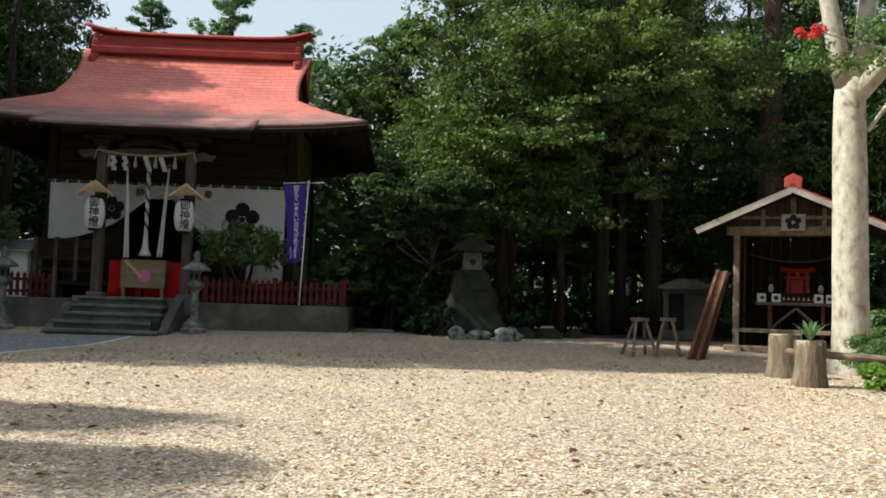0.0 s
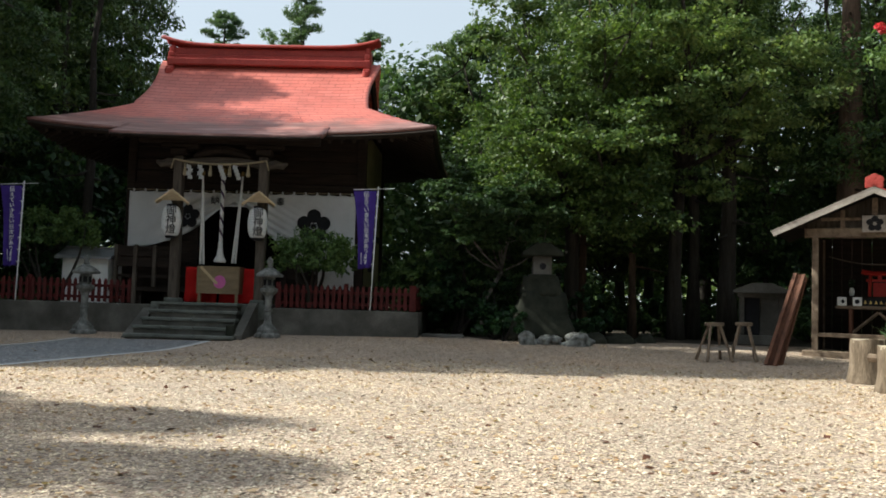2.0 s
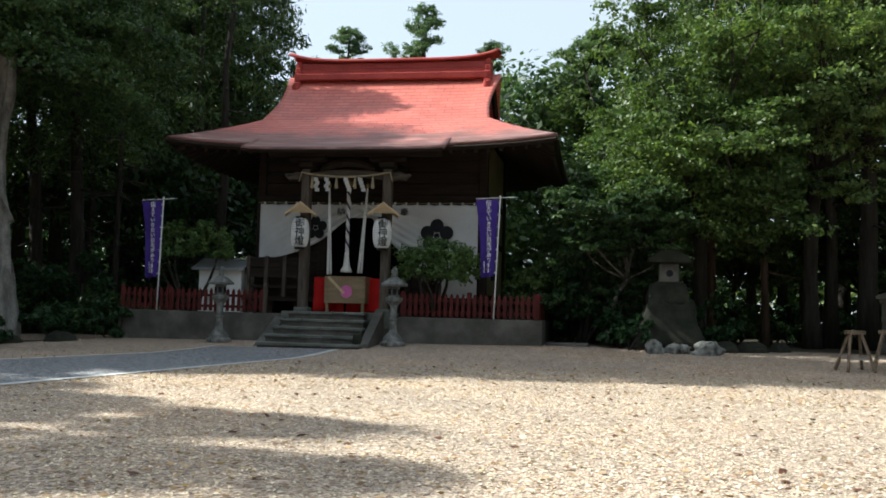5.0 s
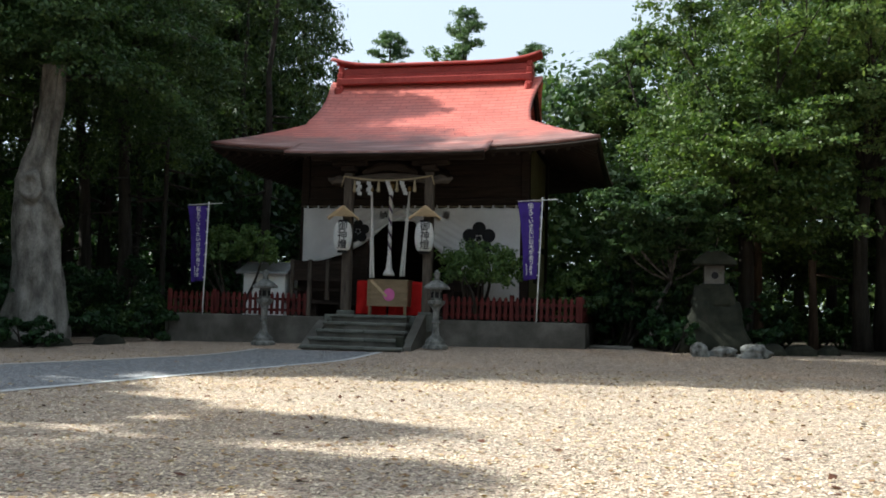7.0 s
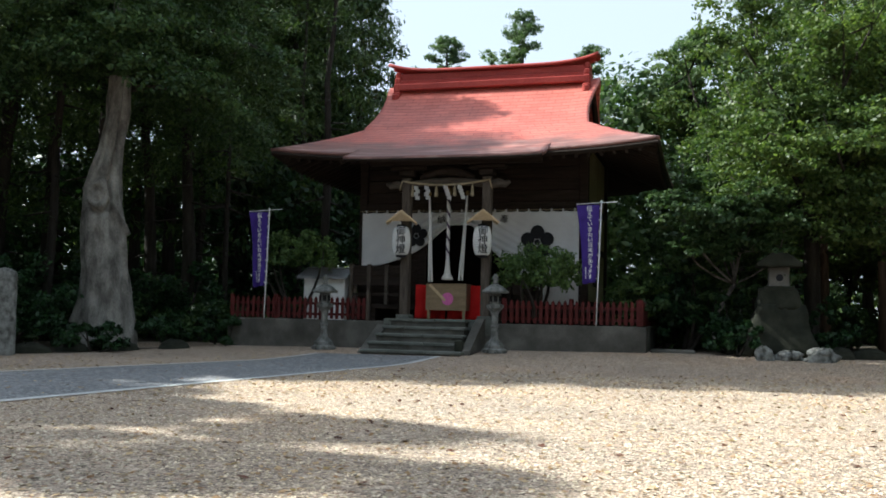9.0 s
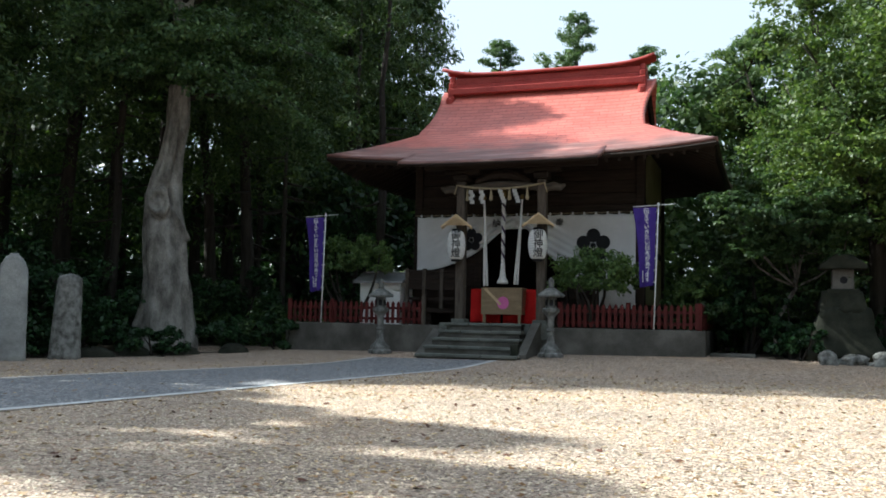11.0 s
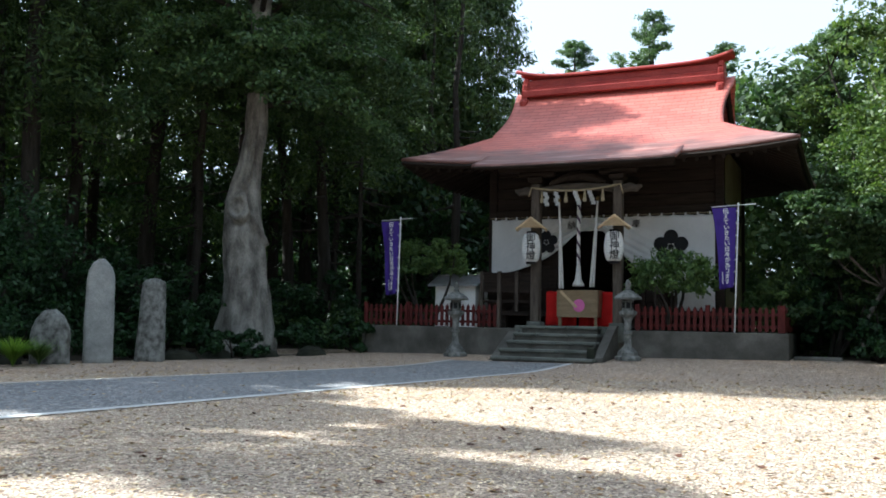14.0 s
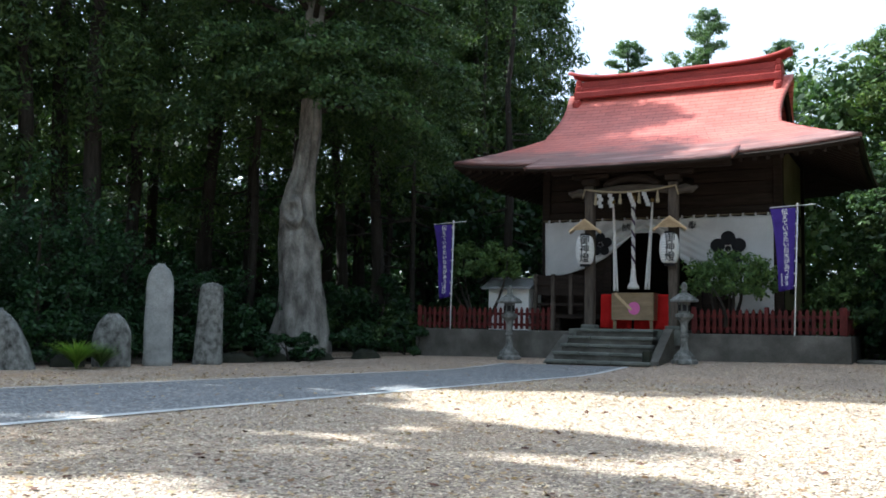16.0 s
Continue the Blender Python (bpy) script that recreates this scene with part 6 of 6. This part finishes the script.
# ---- stone monument with a small stone shrine ----
def build_monument():
    x, y = 1.28, 19.6
    t = thing("stone_monument", x, y, gz(x, y), "small stone shrine on a rough dark stone base", "monument")
    def rough(w, d, h, seed, taper):
        bm = bmesh.new()
        bmesh.ops.create_cube(bm, size=1.0)
        bmesh.ops.subdivide_edges(bm, edges=bm.edges[:], cuts=5, use_grid_fill=True)
        for v in bm.verts:
            k = v.co.z + 0.5
            q = noise.noise(v.co * 2.2 + Vector((seed, 0, 0))) * 0.16 + 1
            v.co = Vector((v.co.x * w * (1 - taper * k) * q, v.co.y * d * (1 - taper * k) * q, k * h * (1 + 0.08 * (q - 1))))
        return bm
    part("base_stone", rough(1.45, 1.0, 1.02, 3.3, 0.42), DARK_STONE, t, "rough mossy base stone", smooth=True)
    ob = part("upper_stone", rough(0.84, 0.6, 0.42, 7.7, 0.18), DARK_STONE, t, smooth=True)
    ob.location = (-0.05, 0, 0.92)
    part("plinth_block", box(-0.32, 0.26, -0.26, 0.26, 1.28, 1.38, 0.02), DARK_STONE, t)
    part("shrine_body", box(-0.23, 0.17, -0.2, 0.2, 1.36, 1.76, 0.02), CONCRETE, t, "grey stone shrine body")
    bm = bmesh.new()
    bmesh.ops.create_circle(bm, cap_ends=True, radius=0.07, segments=18)
    for v in bm.verts:
        v.co = Vector((-0.02 + v.co.x, -0.204, 1.55 + v.co.y))
    # black disc on the solid body, for the shade inside a round hole
    part("round_opening_shade", bm, BLACK_DYE_SHADE, t)
    bm = bmesh.new()
    prof = [(-0.46, 1.76), (0.40, 1.76), (0.40, 1.84), (0.12, 2.04), (-0.18, 2.04), (-0.46, 1.84)]
    a = [bm.verts.new((px, -0.36, pz)) for px, pz in prof]
    b = [bm.verts.new((px, 0.36, pz)) for px, pz in prof]
    bm.faces.new(a), bm.faces.new(b[::-1])
    for j in range(6):
        bm.faces.new((a[j], b[j], b[(j + 1) % 6], a[(j + 1) % 6]))
    bmesh.ops.recalc_face_normals(bm, faces=bm.faces[:])
    bmesh.ops.bevel(bm, geom=bm.edges[:], offset=0.02, segments=1, affect="EDGES")
    part("shrine_roof", bm, DARK_STONE, t)


build_monument()
for i, (x, w, h) in enumerate(((0.95, 0.42, 0.25), (1.38, 0.62, 0.17), (1.95, 0.7, 0.24))):
    standing_stone("rock", x, 18.75 + 0.1 * (i % 2), gz(x, 18.8), w, 0.5, h, BLOTCHED, "pale rough rock in front of the stone monument", 0.45, 0.1 * (i - 1), 40 + i, 25 * i, 0.8, 0.4)
for x, y, rx, h in ((0.5, 19.15, 0.42, 0.85), (2.15, 19.6, 0.4, 0.7), (0.35, 20.1, 0.5, 1.6), (2.3, 20.3, 0.5, 1.3)):
    shrub(RNG, x, y, gz(x, y), rx, 0.35, h, 26, 110, 0.045, LEAF_DARK, "dark low shrub crowding the stone monument", "shrub", 3, 0.1)
for i, (x, y, w, h) in enumerate(((2.35, 19.3, 0.6, 0.22), (2.9, 19.5, 0.8, 0.2), (3.5, 19.9, 0.5, 0.18))):
    standing_stone("rock", x, y, gz(x, y), w, 0.35, h, DARK_STONE, "low dark rock at the edge of the wood", 0.6, 0.0, 50 + i, 15 * i)
# little grey shrine in the shade behind the trestles
def build_small_shrine():
    t = thing("small_shrine", 6.32, 21.3, 0.2, "small weathered grey shrine with a shallow roof in the shade", "shrine", rz=-14)
    part("base", box(-0.55, 0.55, -0.4, 0.5, -0.05, 0.28, 0.02), CONCRETE, t)
    for sx in (-1, 1):
        part("post", box(sx * 0.42 - 0.06, sx * 0.42 + 0.06, -0.3, -0.18, 0.28, 1.22, 0.01), CONCRETE, t)
    part("wall", box(-0.02, 0.40, -0.22, -0.16, 0.28, 1.2), CONCRETE, t, "grey wall panel")
    # black slab in place of the doorway's inner shade
    part("doorway", box(-0.36, -0.04, -0.19, -0.15, 0.28, 1.1), BLACK_DYE_SHADE, t, "black slab for the shade in the doorway")
    part("back", box(-0.42, 0.42, 0.3, 0.36, 0.28, 1.2), CONCRETE, t)
    part("lintel", box(-0.52, 0.52, -0.32, -0.16, 1.12, 1.24, 0.01), CONCRETE, t)
    bm = bmesh.new()
    a, b = [[bm.verts.new((px, y, pz)) for px, pz in ((-0.60, 1.22), (0.60, 1.22), (0.60, 1.28), (0.2, 1.44), (-0.2, 1.44), (-0.60, 1.28))] for y in (-0.55, 0.55)]
    bm.faces.new(a), bm.faces.new(b[::-1])
    for k in range(6):
        bm.faces.new((a[k], b[k], b[(k + 1) % 6], a[(k + 1) % 6]))
    bmesh.ops.recalc_face_normals(bm, faces=bm.faces[:])
    part("roof", bm, CONCRETE, t)


build_small_shrine()



# ---- stumps, rail and plants beside the pale tree ----
def build_stump(x, y, r, h, seed, label):
    t = thing("tree_stump", x, y, gz(x, y), label, "stump", "cut stumps")
    bm = bmesh.new()
    n, rings = 28, []
    for j in range(8):
        k = j / 7
        ring = []
        for i in range(n):
            a = 2 * math.pi * i / n
            q = r * (1.18 - 0.2 * min(1, k * 2.5)) * (1 + 0.12 * noise.noise(Vector((math.cos(a) * 2 + seed, math.sin(a) * 2, k * 1.2))) + 0.03 * math.sin(11 * a))
            if j == 7:
                q *= 0.965
            ring.append(bm.verts.new((q * math.cos(a), q * math.sin(a), -0.06 + (h + 0.06) * k + (0.015 * math.sin(3 * a) if j > 5 else 0))))
        rings.append(ring)
    for a, b in zip(rings, rings[1:]):
        for i in range(n):
            bm.faces.new((a[i], a[(i + 1) % n], b[(i + 1) % n], b[i]))
    bm.faces.new(rings[0][::-1])
    part("bark", bm, STUMP, t, smooth=True)
    part("cut_top", lathe([(r * 0.95, h - 0.05), (r * 0.93, h + 0.004), (r * 0.5, h - 0.02)], 24), STUMP_TOP, t, "sawn grey top")


build_stump(5.45, 13.35, 0.24, 0.62, 2.0, "split old tree stump with a greyed top")
build_stump(5.12, 11.75, 0.20, 0.58, 9.0, "old tree stump used as a plant stand")
grass_tuft(5.12, 11.75, 0.54, 46, 0.40, LEAF_BLADE, "clump of pale green sword-shaped leaves on a stump", "bladed_plant", 0.75, 0.02)
rail = solid("plank_rail", tube([(4.93, 12.05, 0.42), (5.6, 11.65, 0.40), (6.6, 11.15, 0.36), (7.8, 10.6, 0.33)], [0.05, 0.048, 0.05, 0.045], 8), WOOD_PLANK, "long weathered pole laid along the stumps", "rail")
shrub(RNG, 6.72, 12.75, 0.02, 0.66, 0.5, 0.82, 70, 260, 0.017, LEAF_SHRUB, "rounded clipped azalea bush behind the rail", "azalea_bush", 5, 0.25)
shrub(RNG, 5.86, 11.3, 0.0, 0.34, 0.28, 0.38, 22, 60, 0.042, LEAF_BRIGHT, "bright broad-leaved plant under the rail", "leafy_plant", 4, 0.15)
shrub(RNG, 8.6, 15.5, 0.0, 0.9, 0.7, 1.5, 34, 130, 0.05, LEAF_SHRUB, "green bush behind the pale tree", "shrub", 4, 0.1)


def build_pale_tree():
    t = thing("crape_myrtle", 7.02, 14.6, 0.0, "crape myrtle with a smooth pale mottled trunk", "tree")
    rng = np.random.default_rng(5)
    zs = [-0.1, 0.12, 0.35, 0.8, 1.6, 2.4, 3.2, 3.9, 4.4, 4.75]
    bm = tube([(0.01 - 0.015 * z, 0, z) for z in zs], [0.46, 0.37, 0.31, 0.285, 0.275, 0.27, 0.265, 0.26, 0.24, 0.2], 20, wobble=0.035, rng=random.Random(3))
    part("trunk", bm, BARK_PALE, t, "pale smooth mottled trunk", smooth=True)
    heads = [[(-0.08, 0, 4.55), (-0.28, -0.05, 5.2), (-0.50, -0.1, 6.2), (-0.7, 0, 8.0)], [(0.0, 0, 4.5), (0.18, 0, 5.3), (0.30, 0.1, 6.4), (0.5, 0.1, 8.0)], [(-0.05, 0, 4.4), (0.6, -0.3, 5.2), (1.4, -0.6, 5.8), (2.2, -0.8, 6.3)]]
    for h in heads:
        part("limb", tube(h, [0.19, 0.16, 0.13, 0.06], 12), BARK_PALE, t, smooth=True)
    part("twig", tube([(0.2, -0.1, 3.9), (0.5, -0.5, 4.5), (0.1, -0.9, 5.0), (-1.05, -1.0, 5.2)], [0.04, 0.03, 0.02, 0.01], 6), BARK_PALE, t)
    cs = [(-0.95 + rng.normal() * 0.18, -0.9 + rng.normal() * 0.2, 4.85 + rng.normal() * 0.12) for i in range(7)]
    cs += [(0.35 + rng.normal() * 0.45, -0.9 + rng.normal() * 0.3, 5.2 + rng.normal() * 0.35) for i in range(20)]
    cs += [(rng.normal() * 1.6 + 0.9, rng.normal() * 1.2, 7.4 + rng.normal() * 0.7) for i in range(60)]
    cs += [(1.1 + rng.normal() * 0.4, -0.6 + rng.normal() * 0.4, 5.6 + rng.normal() * 0.3) for i in range(14)]
    part("crown", leaf_cloud("crown", cs, [0.24] * 27 + [0.5] * 60 + [0.3] * 14, 75, 0.042, LEAF_SHRUB, rng), LEAF_SHRUB, t, "light green leaf sprays")
    cs = [(-1.05 + rng.normal() * 0.12, -1.0 + rng.normal() * 0.08, 5.18 + rng.normal() * 0.07) for i in range(7)]
    part("blossom", leaf_cloud("blossom", cs, [0.085] * 7, 90, 0.024, BLOSSOM, rng), BLOSSOM, t, "crimson blossom clusters")


build_pale_tree()


# ---- loose leaves, chips and pebbles on the yard ----
def scatter(name, n, size, mat, label, seed, near, lumpy):
    rng = np.random.default_rng(seed)
    az = np.radians(rng.uniform(-29, 56, n))
    d = near[0] + (near[1] - near[0]) * rng.random(n) ** near[2]
    x, y = -d * np.sin(az), d * np.cos(az)
    keep = y > 1.5
    x, y = x[keep], y[keep]
    on_path = (x > -10.7 + (y - 5.6) * 0.236) & (x < -6.9 + (y - 4.2) * 0.126)
    keep = ~(on_path & (rng.random(len(x)) < 0.93)) & (y < 19.2)
    x, y = x[keep], y[keep]
    n = len(x)
    z = np.array([gz(a, b) for a, b in zip(x, y)])
    s = size * rng.uniform(0.5, 1.5, n) ** 1.3
    a = rng.uniform(0, 6.283, n)
    c, q = np.cos(a), np.sin(a)
    asp = rng.uniform(0.45, 0.9, n)
    if lumpy:
        base = np.array([(1, 0, 0), (0, 1, 0), (-1, 0, 0), (0, -1, 0), (0.1, 0.1, 0.5)])
        tri = [(0, 1, 4), (1, 2, 4), (2, 3, 4), (3, 0, 4)]
    else:
        base = np.array([(1, 0, 0.15), (0, 1, 0.28), (-1, 0, 0.1), (0, -1, 0.06), (0.0, 0.0, 0.12)])
        tri = [(0, 1, 4), (1, 2, 4), (2, 3, 4), (3, 0, 4)]
    bx = base[None, :, 0] * s[:, None]
    by = base[None, :, 1] * (s * asp)[:, None]
    bz = base[None, :, 2] * s[:, None] * rng.uniform(0.5, 1.2, n)[:, None]
    bz += bx * rng.normal(size=n)[:, None] * 0.16 + by * rng.normal(size=n)[:, None] * 0.16 + 0.12 * s[:, None]
    vx = x[:, None] + bx * c[:, None] - by * q[:, None]
    vy = y[:, None] + bx * q[:, None] + by * c[:, None]
    vz = z[:, None] + bz + 0.001
    verts = np.stack([vx, vy, vz], 2).reshape(-1, 3)
    faces = (np.arange(n)[:, None, None] * 5 + np.array(tri)[None]).reshape(-1, 3)
    me = bpy.data.meshes.new(name)
    me.vertices.add(len(verts))
    me.vertices.foreach_set("co", verts.ravel())
    me.loops.add(len(faces) * 3)
    me.loops.foreach_set("vertex_index", faces.ravel().astype(np.int32))
    me.polygons.add(len(faces))
    me.polygons.foreach_set("loop_start", np.arange(0, len(faces) * 3, 3, dtype=np.int32))
    me.polygons.foreach_set("loop_total", np.full(len(faces), 3, dtype=np.int32))
    me.materials.append(mat)
    me.update()
    me.validate()
    tagged(new(name, me), label, "ground cover", kind="stuff")


scatter("pebbles", 62000, 0.0108, PEBBLE, "loose pale pebbles and chips over the yard", 3, (3.2, 15.0, 0.85), True)
scatter("fallen_leaves", 17000, 0.0185, LITTER, "dry brown fallen leaves scattered on the gravel", 4, (3.2, 19.5, 0.78), False)
scatter("dark_leaves", 700, 0.026, WOOD_BARN, "curled dark brown leaves on the gravel", 5, (3.2, 16.0, 0.8), False)
scatter("fallen_leaves", 7000, 0.020, LITTER, "drift of dry reddish-brown leaves across the yard", 6, (10.5, 16.0, 1.0), False)
